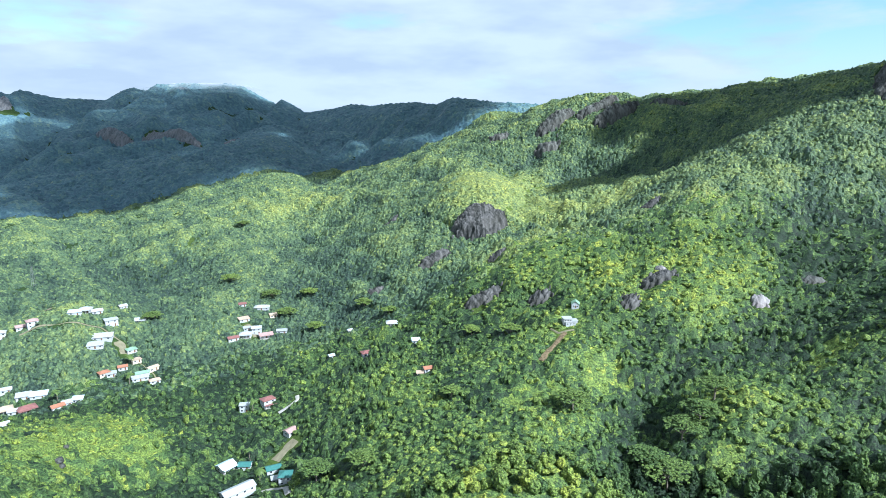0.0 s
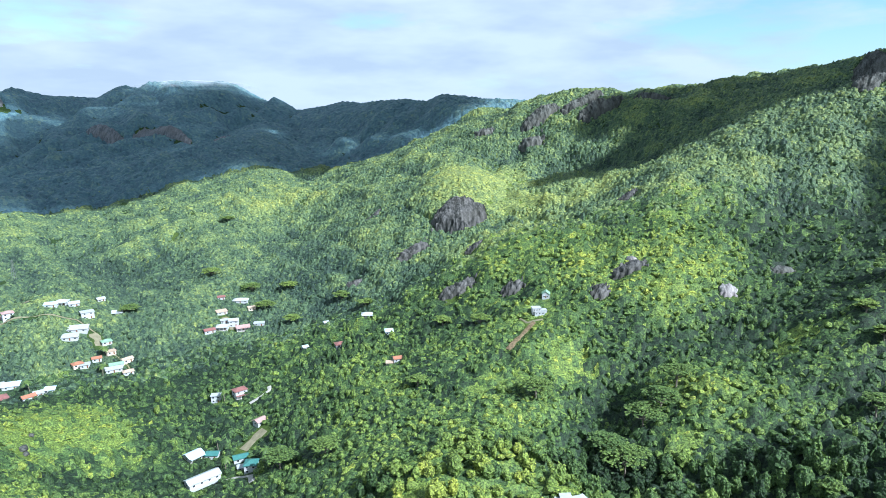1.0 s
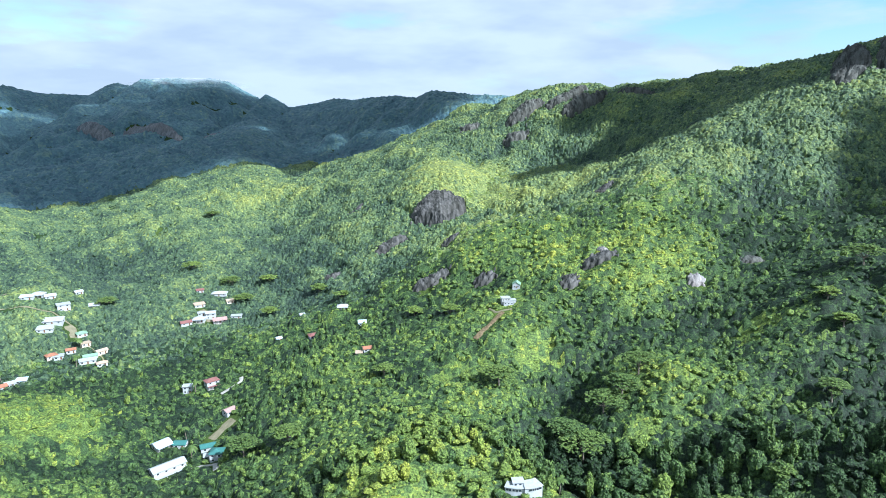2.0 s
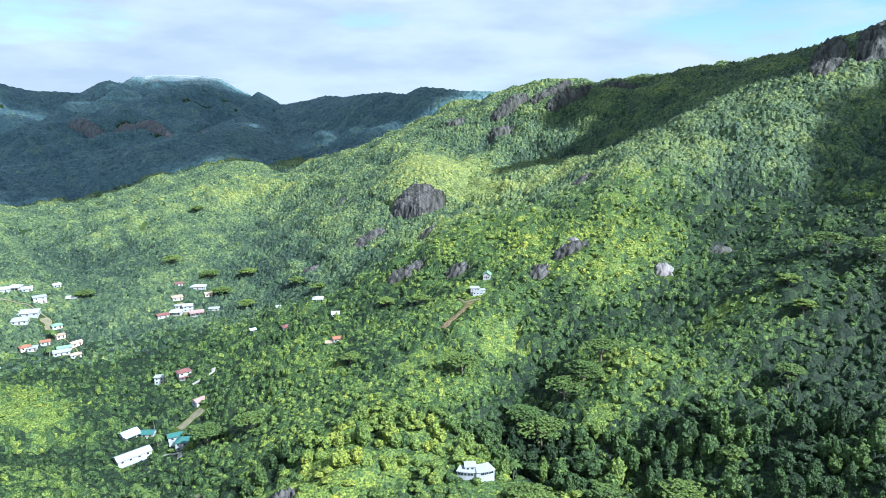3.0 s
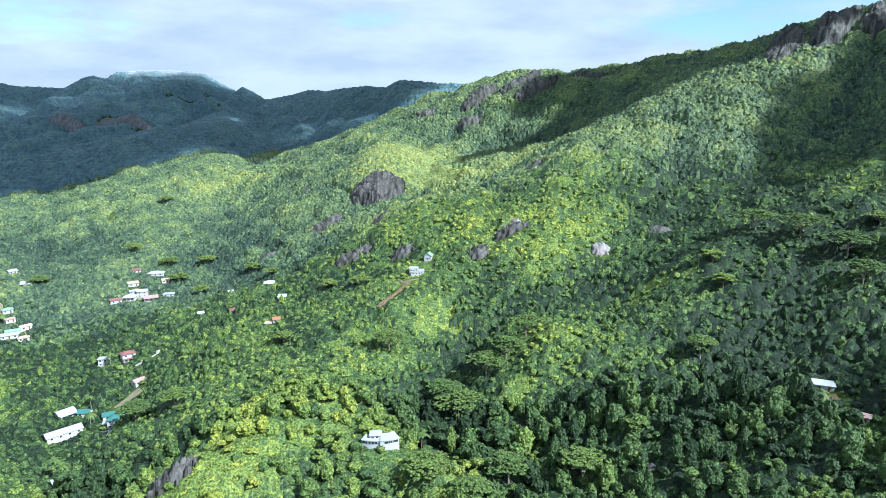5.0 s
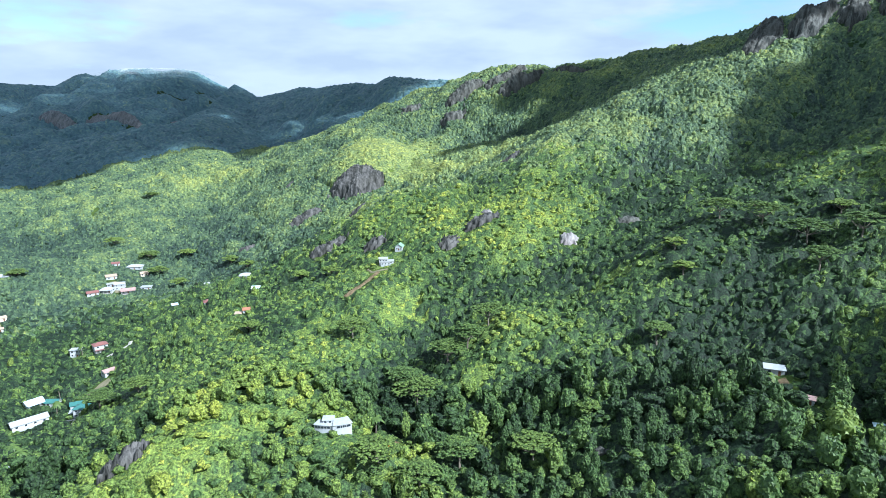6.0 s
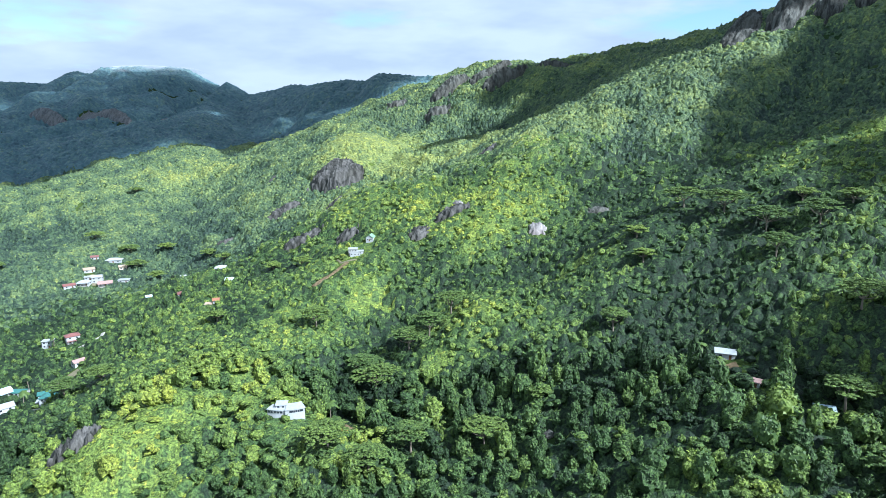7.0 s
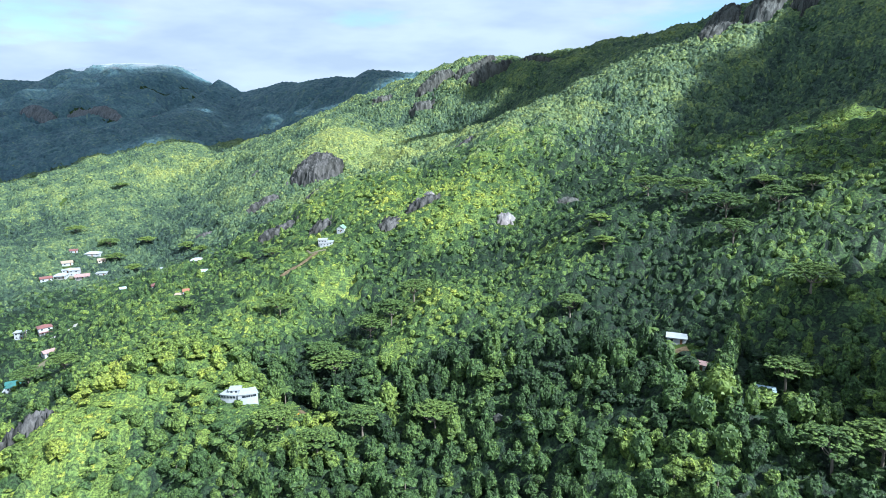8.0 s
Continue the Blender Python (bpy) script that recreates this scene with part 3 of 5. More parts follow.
# ---------------------------------------------------------------- houses
def roof_bm(kind, w, d, z, pitch, over=0.55, thick=0.16):
    """Gable, hip, shed or flat roof over a plan w by d whose eaves are at height z."""
    X, Y = w / 2 + over, d / 2 + over
    bm = bmesh.new()
    if kind == "flat":
        return box_bm(-X, X, -Y, Y, z, z + 0.28, 0.04)
    if kind == "shed":
        top = [(-X, -Y, z), (X, -Y, z), (X, Y, z + 2 * Y * pitch), (-X, Y, z + 2 * Y * pitch)]
        faces = [(0, 1, 2, 3)]
    elif kind == "gable":
        r = Y * pitch
        top = [(-X, -Y, z), (X, -Y, z), (X, Y, z), (-X, Y, z), (-X, 0, z + r), (X, 0, z + r)]
        faces = [(0, 1, 5, 4), (2, 3, 4, 5)]
    else:
        r = Y * pitch
        k = max(X - Y, 0.3)
        top = [(-X, -Y, z), (X, -Y, z), (X, Y, z), (-X, Y, z), (-k, 0, z + r), (k, 0, z + r)]
        faces = [(0, 1, 5, 4), (2, 3, 4, 5), (1, 2, 5), (3, 0, 4)]
    vs = [bm.verts.new(p) for p in top]
    for f in faces:
        bm.faces.new([vs[i] for i in f])
    geo = bmesh.ops.extrude_face_region(bm, geom=bm.faces[:])
    for v in geo["geom"]:
        if isinstance(v, bmesh.types.BMVert):
            v.co.z += thick
    bmesh.ops.recalc_face_normals(bm, faces=bm.faces[:])
    return bm


def wall_bm(kind, w, d, h, pitch, foot):
    """Walls with a closed top that follows a gable, and a foot that goes into the slope."""
    bm = bmesh.new()
    X, Y = w / 2, d / 2
    if kind == "gable":
        r = Y * pitch
        ring = [(-Y, -foot), (Y, -foot), (Y, h), (0, h + r), (-Y, h)]
    elif kind == "shed":
        ring = [(-Y, -foot), (Y, -foot), (Y, h + 2 * Y * pitch), (-Y, h)]
    else:
        ring = [(-Y, -foot), (Y, -foot), (Y, h), (-Y, h)]
    a, b = [bm.verts.new((-X, y, z)) for y, z in ring], [bm.verts.new((X, y, z)) for y, z in ring]
    bm.faces.new(a[::-1])
    bm.faces.new(b)
    for i in range(len(ring)):
        j = (i + 1) % len(ring)
        bm.faces.new((a[i], a[j], b[j], b[i]))
    bmesh.ops.recalc_face_normals(bm, faces=bm.faces[:])
    return bm


WINDOW_FRAME, WINDOW_PANE = box_mesh("window", (1.5, 0.16, 1.3), FRAME, 0.02), box_mesh("pane", (1.26, 0.16, 1.06), GLASS)
WIDE_FRAME, WIDE_PANE = box_mesh("window", (3.2, 0.16, 1.4), FRAME, 0.02), box_mesh("pane", (2.96, 0.16, 1.16), GLASS)
DOOR_LEAF, DOOR_KNOB = box_mesh("door", (1.0, 0.12, 2.05), DOOR, 0.02), box_mesh("handle", (0.08, 0.1, 0.18), STEEL)
POST = box_mesh("post", (0.18, 0.18, 2.5), FRAME, 0.02)


def window(parent, x, y, z, turn, wide=False):
    w = shared("window", WIDE_FRAME if wide else WINDOW_FRAME, parent, pose(x, y, z, 0, 0, turn))
    shared("pane", WIDE_PANE if wide else WINDOW_PANE, w, pose(0, -0.03, 0.12))


def house(x, y, face, w, d, floors, roof, tint, wall=WALL_WHITE, veranda=False):
    h = 2.6 * floors
    w, d = 0.78 * w, 0.78 * d
    face = face + 0.75 * math.degrees(math.atan2(80 - x, y))  # most fronts look down the valley
    c, s = math.cos(radians(face)), math.sin(radians(face))
    corners = [float(land(x + a * w / 2 * c - b * d / 2 * s, y + a * w / 2 * s + b * d / 2 * c)) for a in (-1, 1) for b in (-1, 1)]
    z = 0.35 * max(corners) + 0.65 * min(corners)
    foot = z - min(corners) + 1.0
    pitch = 0.42 if roof in ("gable", "hip") else 0.14
    root = new("house")
    root.matrix_world = pose(x, y, z, 0, 0, face)
    mat, words = ROOFS[tint]
    colour = "white" if wall is WALL_WHITE else "cream" if wall is WALL_CREAM else "grey"
    shape = {"gable": "gabled", "hip": "hipped", "shed": "sloping", "flat": "flat"}[roof]
    tagged(root, "%s %s house with %s %s roof among trees" % (colour, "two-storey" if floors > 1 else "single-storey", shape, words), "house", "houses in the valley")
    part("wall", wall_bm(roof, w, d, h, pitch, foot), wall, root)
    part("roof", roof_bm(roof, w, d, h, pitch), mat, root, "%s roof" % words)
    for k in range(floors):
        n = max(2, int(w / 3.6))
        for i in range(n):
            px = (i + 0.5) / n * w - w / 2
            if k == 0 and i == n // 2:
                dd = shared("door", DOOR_LEAF, root, pose(px, -d / 2 - 0.02, 0.05), "brown door")
                shared("handle", DOOR_KNOB, dd, pose(0.38, -0.09, 0.95))
            else:
                window(root, px, -d / 2 - 0.02, 0.95 + 2.6 * k, 0)
        window(root, -w / 2 - 0.02, 0, 0.95 + 2.6 * k, -90)
        window(root, w / 2 + 0.02, 0, 0.95 + 2.6 * k, 90)
    if veranda:
        part("veranda_floor", box_bm(-w / 2, w / 2, -d / 2 - 2.4, -d / 2 - 0.01, -foot, -0.02), CONCRETE, root)
        bm = box_bm(-w / 2 - 0.2, w / 2 + 0.2, -d / 2 - 2.7, -d / 2 - 0.6, 2.5, 2.62)
        part("veranda_roof", bm, mat, root)
        for i in range(4):
            shared("post", POST, root, pose(-w / 2 + 0.3 + i * (w - 0.6) / 3, -d / 2 - 2.3, 0))
    # open ground round it and on the valley side
    rad = 0.5 * max(w, d)
    GARDENS.append((x, y, 0.85 * rad))
    GARDENS.append((x + 0.15 * rad, y - rad, 0.5 * rad))
    return root


# the hamlet on the far side of the valley
WEST = [(-335, 478, 10, 9, 7, 1, "gable", "pink"), (-324, 476, 12, 10, 8, 2, "hip", "pink"), (-296, 502, -15, 12, 9, 1, "hip", "white"), (-287, 503, 5, 10, 8, 1, "gable", "grey"),
        (-299, 492, -10, 12, 7, 1, "shed", "blue"), (-271, 493, 10, 12, 9, 2, "flat", "white"), (-282, 534, 25, 8, 7, 1, "gable", "white"), (-258, 516, -10, 11, 7, 1, "gable", "grey"),
        (-268, 473, -12, 18, 10, 1, "shed", "grey"), (-268, 462, -8, 14, 9, 1, "shed", "white"), (-244, 468, 15, 9, 7, 1, "hip", "green"), (-346, 470, 0, 9, 8, 2, "hip", "white")]
RIDGE_ROAD = [(-241, 447, 5, 8, 6, 1, "gable", "orange"), (-250, 437, 20, 9, 7, 1, "hip", "orange"), (-245, 438, 0, 8, 7, 1, "flat", "white"), (-225, 444, 5, 12, 6, 1, "gable", "green"),
              (-224, 438, 5, 14, 6, 1, "shed", "white"), (-221, 452, 30, 10, 6, 1, "gable", "tan"), (-213, 437, 10, 9, 6, 1, "hip", "tan"), (-310, 418, 0, 9, 7, 1, "gable", "white"),
              (-291, 408, -5, 11, 8, 1, "shed", "white"), (-280, 408, -10, 13, 8, 1, "shed", "blue"), (-278, 391, 15, 14, 9, 1, "hip", "red"), (-284, 388, -10, 9, 7, 1, "gable", "white")]
LOW_WEST = [(-258, 392, 20, 10, 7, 1, "gable", "orange"), (-251, 404, -15, 8, 6, 1, "shed", "blue"), (-294, 393, 5, 11, 8, 1, "hip", "tan"), (-274, 362, 10, 9, 8, 1, "gable", "grey"),
            (-255, 398, 10, 7, 5, 1, "shed", "grey"), (-236, 458, 20, 8, 6, 1, "flat", "tan")]
HAMLET = [(-168, 563, -10, 17, 9, 1, "hip", "white"), (-155, 552, 10, 8, 7, 1, "gable", "tan"), (-176, 534, 15, 11, 7, 1, "shed", "tan"), (-160, 517, -5, 10, 8, 2, "gable", "white"),
          (-151, 512, 8, 14, 7, 1, "gable", "pink"), (-167, 509, -10, 12, 8, 1, "hip", "white"), (-175, 500, 15, 11, 7, 1, "gable", "red"), (-140, 523, -8, 11, 7, 1, "flat", "white"),
          (-186, 563, 5, 8, 6, 1, "gable", "red"), (-169, 519, 5, 7, 6, 1, "flat", "white")]
STREAM = [(-122, 409, 22, 11, 8, 2, "hip", "red"), (-137, 405, -12, 8, 6, 2, "flat", "white"), (-98, 373, 35, 9, 7, 1, "gable", "pink"), (-131, 346, 30, 12, 9, 1, "gable", "blue"),
          (-120, 348, -20, 9, 7, 1, "gable", "teal"), (-101, 343, 5, 12, 7, 1, "gable", "teal"), (-90, 327, -15, 9, 9, 2, "hip", "teal"), (-114, 316, 22, 23, 9, 2, "gable", "white"),
          (-97, 331, 0, 6, 5, 1, "flat", "white"), (-84, 448, 20, 5, 5, 1, "gable", "blue"), (-57, 447, 12, 10, 8, 1, "hip", "red"), (-77, 497, 20, 5, 5, 1, "gable", "white")]
SPUR = [(-41, 488, -5, 12, 7, 1, "hip", "grey"), (-20, 443, 0, 7, 6, 1, "shed", "blue"), (-10, 389, 10, 7, 6, 1, "gable", "orange"), (-15, 386, -5, 5, 4, 1, "shed", "tan"),
        (-78, 255, 20, 9, 7, 1, "shed", "white")]
EAST = [(257, 234, 6, 9.5, 5, 1, "shed", "white"), (256, 208, -8, 7, 4.5, 1, "gable", "pink"), (269, 184, 12, 7.5, 5, 1, "shed", "blue")]
for k, row in enumerate(WEST + RIDGE_ROAD + LOW_WEST + HAMLET + STREAM + SPUR + EAST):
    house(*row, wall=WALL_CREAM if row[7] in ("tan", "orange") and k % 2 else WALL_WHITE, veranda=row[3] >= 11 and row[6] in ("hip", "gable") and k % 3 != 0)


def hill_cottage():
    """The small white cottage with a steep gable end towards the valley."""
    x, y = 90, 413
    root = new("cottage")
    root.matrix_world = pose(x, y, float(land(x, y)) - 0.3, 0, 0, 80)
    root.scale = (0.72, 0.72, 0.72)
    tagged(root, "small white cottage with a pale green gabled roof", "house", "houses on the spur")
    part("wall", wall_bm("gable", 8, 7, 3.4, 0.7, 3), WALL_WHITE, root)
    part("roof", roof_bm("gable", 8, 7, 3.4, 0.7), ROOFS["green"][0], root, "pale green roof")
    for py in (-1.6, 1.6):
        window(root, -4.02, py, 1.0, -90)
    window(root, 0, -3.52, 1.0, 0)
    shared("door", DOOR_LEAF, root, pose(-4.02, 0, 0.05, 0, 0, -90), "brown door")
    GARDENS.extend([(x, y, 4), (x, y - 6, 3)])


def terrace_house():
    """A grey house in stepped blocks above a lawn."""
    x, y = 82, 393
    root = new("terrace_house")
    root.matrix_world = pose(x, y, float(land(x, y)) - 0.6, 0, 0, 5)
    root.scale = (0.7, 0.7, 0.7)
    tagged(root, "grey and white hillside house in stepped blocks with terraces", "house", "houses on the spur")
    part("wall", box_bm(-6, 2, -3.5, 3.5, -3, 5.4), WALL_GREY, root)
    part("side_wall", box_bm(2.02, 7.5, -2.5, 3.5, -3, 3.0), WALL_WHITE, root)
    part("front_wall", box_bm(-4.5, 4.5, -6, -3.52, -4, 2.6), WALL_WHITE, root)
    part("roof", box_bm(-6.5, 2.4, -4, 4, 5.42, 5.75, 0.05), ROOFS["grey"][0], root, "flat grey roof")
    part("side_roof", box_bm(2.42, 8, -3, 4, 3.02, 3.3, 0.05), ROOFS["white"][0], root)
    part("terrace", box_bm(-4.8, 4.8, -6.3, -3.54, 2.62, 2.8), CONCRETE, root)
    part("parapet", box_bm(-4.8, 4.8, -6.3, -6.1, 2.82, 3.6), WALL_WHITE, root)
    for px in (-4.5, -2.0, 0.5):
        window(root, px, -3.56, 3.4, 0)
    for px in (-3.0, 0, 3.0):
        window(root, px, -6.02, 0.6, 0)
    window(root, 5, -2.52, 1.0, 0)
    window(root, 7.52, 0.5, 1.0, 90)
    shared("door", DOOR_LEAF, root, pose(3.2, -2.52, 0.1), "brown door")
    GARDENS.extend([(x, y, 6), (x - 1, y - 8, 6)])


def curved_block(r0, r1, a0, a1, z0, z1, n=12):
    """A block curved in plan, between two radii and two angles (degrees)."""
    bm = bmesh.new()
    rows = []
    for i in range(n + 1):
        a = radians(a0 + (a1 - a0) * i / n)
        rows.append([bm.verts.new((r * math.sin(a), -r * math.cos(a) + 22, z)) for r, z in ((r1, z0), (r1, z1), (r0, z1), (r0, z0))])
    for p, q in zip(rows, rows[1:]):
        for i in range(4):
            j = (i + 1) % 4
            bm.faces.new((p[i], p[j], q[j], q[i]))
    bm.faces.new(rows[0][::-1])
    bm.faces.new(rows[-1])
    bmesh.ops.recalc_face_normals(bm, faces=bm.faces[:])
    return bm


def rising(bm, front, rise):
    """Tilts the upper side of a curved block so that it climbs from its front edge to the back."""
    for v in bm.verts:
        if v.co.z > 2.0:
            v.co.z += rise * max(front - math.hypot(v.co.x, v.co.y - 22), -0.6)
    return bm


def villa():
    x, y = 73, 230.5
    root = new("villa")
    root.matrix_world = pose(x, y, float(land(x, y)) + 0.9, 0, 0, 4)
    root.scale = (0.81, 0.85, 0.85)
    tagged(root, "white villa of two curved wings with an upper storey", "house", "houses on the spur")
    part("wall", rising(curved_block(17, 22, -25, 1, -3, 3.4), 22, 0.05), WALL_WHITE, root)
    part("roof", rising(curved_block(16.6, 22.35, -25.8, 1.2, 3.42, 3.62), 22, 0.05), ROOFS["white"][0], root, "pale roof that climbs to the back")
    part("east_wall", rising(curved_block(17, 23, 1.1, 26, -3, 3.9), 23, 0.07), WALL_WHITE, root)
    part("east_roof", rising(curved_block(16.5, 23.4, 1.3, 27, 3.92, 4.12), 23, 0.07), ROOFS["white"][0], root, "pale roof that climbs to the back")
    part("upper_storey", box_bm(-4.9, 0.6, 2.6, 6.6, 0, 4.9), WALL_WHITE, root)
    part("upper_roof", roof_bm("shed", 5.5, 4.0, 4.94, 0.10, 0.4), ROOFS["white"][0], root, "pale sloping roof").location = (-2.15, 4.6, 0)
    for a in (-20, -15.5, -11, -6.5):
        t = radians(a)
        window(root, 22.03 * math.sin(t), -22.03 * math.cos(t) + 22, 1.75, a, True)
    for a in (10, 15, 20.5):
        t = radians(a)
        window(root, 23.03 * math.sin(t), -23.03 * math.cos(t) + 22, 2.25, a, True)
    for px in (-3.6, -1.2):
        window(root, px, 2.58, 3.5, 0)
    window(root, -4.93, 4.6, 3.5, -90)
    shared("door", DOOR_LEAF, root, pose(0.25, 0.4, 0.4), "brown door")
    GARDENS.extend([(x, y + 1, 7), (x - 7, y, 5), (x + 8, y, 5), (x, y - 6, 7), (x + 2, y - 11, 6), (x - 3, y - 12, 4), (x + 25, y + 3, 4), (x + 25, y - 3, 3)])


hill_cottage()
terrace_house()
villa()


GARDENS.extend([(99, 234, 5), (98, 229, 4), (256, 229, 5), (258, 226, 7), (256, 219, 7), (255, 202, 4), (268, 177, 4)])


# ---------------------------------------------------------------- tracks and bare ground
def ribbon(name, label, path, width, mat, kind_word="track"):
    P = np.array(path, float)
    seg = np.concatenate([[0], np.cumsum(np.hypot(*np.diff(P, axis=0).T))])
    t = np.arange(0, seg[-1], 1.5)
    X, Y = np.interp(t, seg, P[:, 0]), np.interp(t, seg, P[:, 1])
    tx, ty = np.gradient(X), np.gradient(Y)
    k = np.hypot(tx, ty)
    nx, ny = -ty / k, tx / k
    wide = width * (1 + 0.25 * rough_land(X, Y, 14))
    off = np.linspace(-0.5, 0.5, 5)
    VX, VY = X[:, None] + nx[:, None] * wide[:, None] * off, Y[:, None] + ny[:, None] * wide[:, None] * off
    VZ = land(VX, VY) + 0.25 - 0.5 * (np.abs(off) > 0.4)
    i = np.arange(VX.size).reshape(VX.shape)
    F = np.stack([i[:-1, :-1], i[1:, :-1], i[1:, 1:], i[:-1, 1:]], -1).reshape(-1, 4)
    me = mesh_from(name, np.stack([VX, VY, VZ], -1).reshape(-1, 3), F, [mat], True)
    for a, b in zip(X[::2], Y[::2]):
        BARE.append((a, b, width * 0.5))
        GARDENS.append((a, b - 1.5, width * 0.6))
    return tagged(new(name, me), label, kind_word, kind="structure")


ribbon("road", "pale valley road winding past houses", [(-330, 468), (-300, 480), (-275, 484), (-252, 474), (-243, 461), (-230, 456), (-218, 447), (-209, 436)], 1.6, DUST, "road")
ribbon("track", "pale dirt track by the stream houses", [(-112, 398), (-106, 403), (-101, 409), (-103, 415)], 4.0, CONCRETE)
ribbon("yard", "bare pale yard in front of a house", [(-103, 352), (-97, 361), (-92, 366)], 9.0, DUST)
ribbon("road", "short concrete drive between the houses", [(-112, 318), (-98, 322), (-88, 318), (-84, 308)], 4.0, CONCRETE, "road")
ribbon("earth_bank", "reddish bare earth bank below the hillside house", [(78, 384), (71, 377), (64, 369), (59, 362)], 4.2, EARTH, "earth")
ribbon("drive", "pale drive up to the hillside house", [(70, 392), (74, 385), (84, 385)], 1.8, DUST)
ribbon("earth_bank", "bare earth patch beside the villa", [(96, 241), (98, 238), (101, 236)], 4.2, EARTH, "earth")
ribbon("earth_bank", "reddish earth below the white hillside hut", [(252, 229), (256, 228), (260, 228)], 4.5, EARTH, "earth")
ribbon("earth_bank", "pale earth clearing on the wooded ridge", [(-346, 526), (-340, 522), (-336, 517)], 8.0, DUST, "earth")
ribbon("earth_bank", "pale cut bank beside the cottage", [(-66, 262), (-58, 258), (-50, 258)], 6.0, DUST, "earth")
ribbon("yard", "pale yard among the hamlet houses", [(-172, 528), (-164, 522), (-158, 508)], 7.0, DUST)
ribbon("yard", "grassy tan bank above the road", [(-257, 474), (-250, 468), (-247, 463)], 8.0, DUST)


def mast():
    x, y = -409, 611
    root = new("mast")
    root.matrix_world = pose(x, y, float(land(x, y)))
    tagged(root, "thin grey lattice mast on the wooded ridge", "mast")
    for sx in (-1, 1):
        for sy in (-1, 1):
            V, F = tube_rows([(sx * 1.6, sy * 1.6, -1), (sx * 0.5, sy * 0.5, 24)], [0.14, 0.10], 5)
            me = mesh_from("leg", V, F, [STEEL])
            ob = new("leg", me)
            ob.parent = root
    for k in range(7):
        z, q = 2 + 3 * k, 1.6 - 1.1 * (3 + 3 * k) / 25
        q2 = 1.6 - 1.1 * (6 + 3 * k) / 25
        for sy in (-1, 1):
            V, F = tube_rows([(-q, sy * q, z), (q2, sy * q2, z + 3)], [0.07, 0.07], 4)
            ob = new("brace", mesh_from("brace", V, F, [STEEL]))
            ob.parent = root


mast()
build_ground()


# ---------------------------------------------------------------- woods
def ico(level):
    bm = bmesh.new()
    bmesh.ops.create_icosphere(bm, subdivisions=level, radius=1.0)
    v = np.array([p.co[:] for p in bm.verts])
    f = np.array([[p.index for p in q.verts] for q in bm.faces])
    bm.free()
    return v, f


ICO = ico(1)
OCTA = (np.array([(1, 0, 0), (0, 1, 0), (-1, 0, 0), (0, -1, 0), (0, 0, 1), (0, 0, -1)], float), np.array([(0, 1, 4), (1, 2, 4), (2, 3, 4), (3, 0, 4), (1, 0, 5), (2, 1, 5), (3, 2, 5), (0, 3, 5)]))


def spray(count, seed, leaf):
    """Loose leaf tips round a ball: separate triangles that face outwards, more or less."""
    rng = np.random.default_rng(seed)
    k = np.arange(count) + 0.5
    cz = 1 - 1.75 * k / count
    a = k * 2.39996
    n = np.stack([np.sqrt(1 - cz ** 2) * np.cos(a), np.sqrt(1 - cz ** 2) * np.sin(a), cz], -1)
    n = n + rng.normal(0, 0.35, n.shape)
    n /= np.linalg.norm(n, axis=1)[:, None]
    u = np.cross(n, rng.normal(size=n.shape))
    u /= np.linalg.norm(u, axis=1)[:, None]
    w = np.cross(n, u)
    c = n * rng.uniform(0.62, 1.0, (count, 1))
    V = np.stack([c + leaf * u, c + leaf * (-0.5 * u + 0.87 * w), c + leaf * (-0.5 * u - 0.87 * w)], 1).reshape(-1, 3)
    return V, np.arange(count * 3).reshape(-1, 3)


def leafy(ball, count, seed, leaf):
    """A full rounded clump with loose leaf tips standing out of it."""
    v, f = ball
    w, g = spray(count, seed, leaf)
    return np.concatenate([0.86 * v, 1.06 * w]), np.concatenate([f, g + len(v)])


LUMP_FEW, LUMP_FLAT = leafy(OCTA, 4, 8, 0.42), leafy(ICO, 8, 9, 0.36)


def clumps(P, size, flat, base, rng):
    """Leafy clumps: points, triangles and a hue shift for each triangle."""
    v, f = base
    n = len(P)
    co = v[None] * np.asarray(size)[:, None, None] * rng.uniform(0.68, 1.32, (n, len(v), 1))
    t = rng.uniform(0, 6.283, n)
    c, s = np.cos(t)[:, None], np.sin(t)[:, None]
    co = np.stack([co[:, :, 0] * c - co[:, :, 1] * s, co[:, :, 0] * s + co[:, :, 1] * c, co[:, :, 2] * np.broadcast_to(flat, (n,))[:, None]], -1)
    V = (co + np.asarray(P)[:, None]).reshape(-1, 3)
    F = (f[None] + (np.arange(n) * len(v))[:, None, None]).reshape(-1, 3)
    H = np.repeat(rng.uniform(-0.06, 0.06, n), len(f))
    return V, F, H


BALLS = {k: ico(k) for k in (1, 2, 3)}
# centre height, half width and half height of each kind of crown, and how many boughs swell out of it
CROWNS = {"round": (3.4, 3.4, 3.8, 16), "column": (4.4, 2.3, 4.9, 16), "upright": (4.4, 2.8, 4.8, 16), "dome": (2.0, 3.4, 3.4, 12), "bush": (0.7, 2.2, 1.3, 9), "layered": (5.0, 3.8, 2.2, 8)}


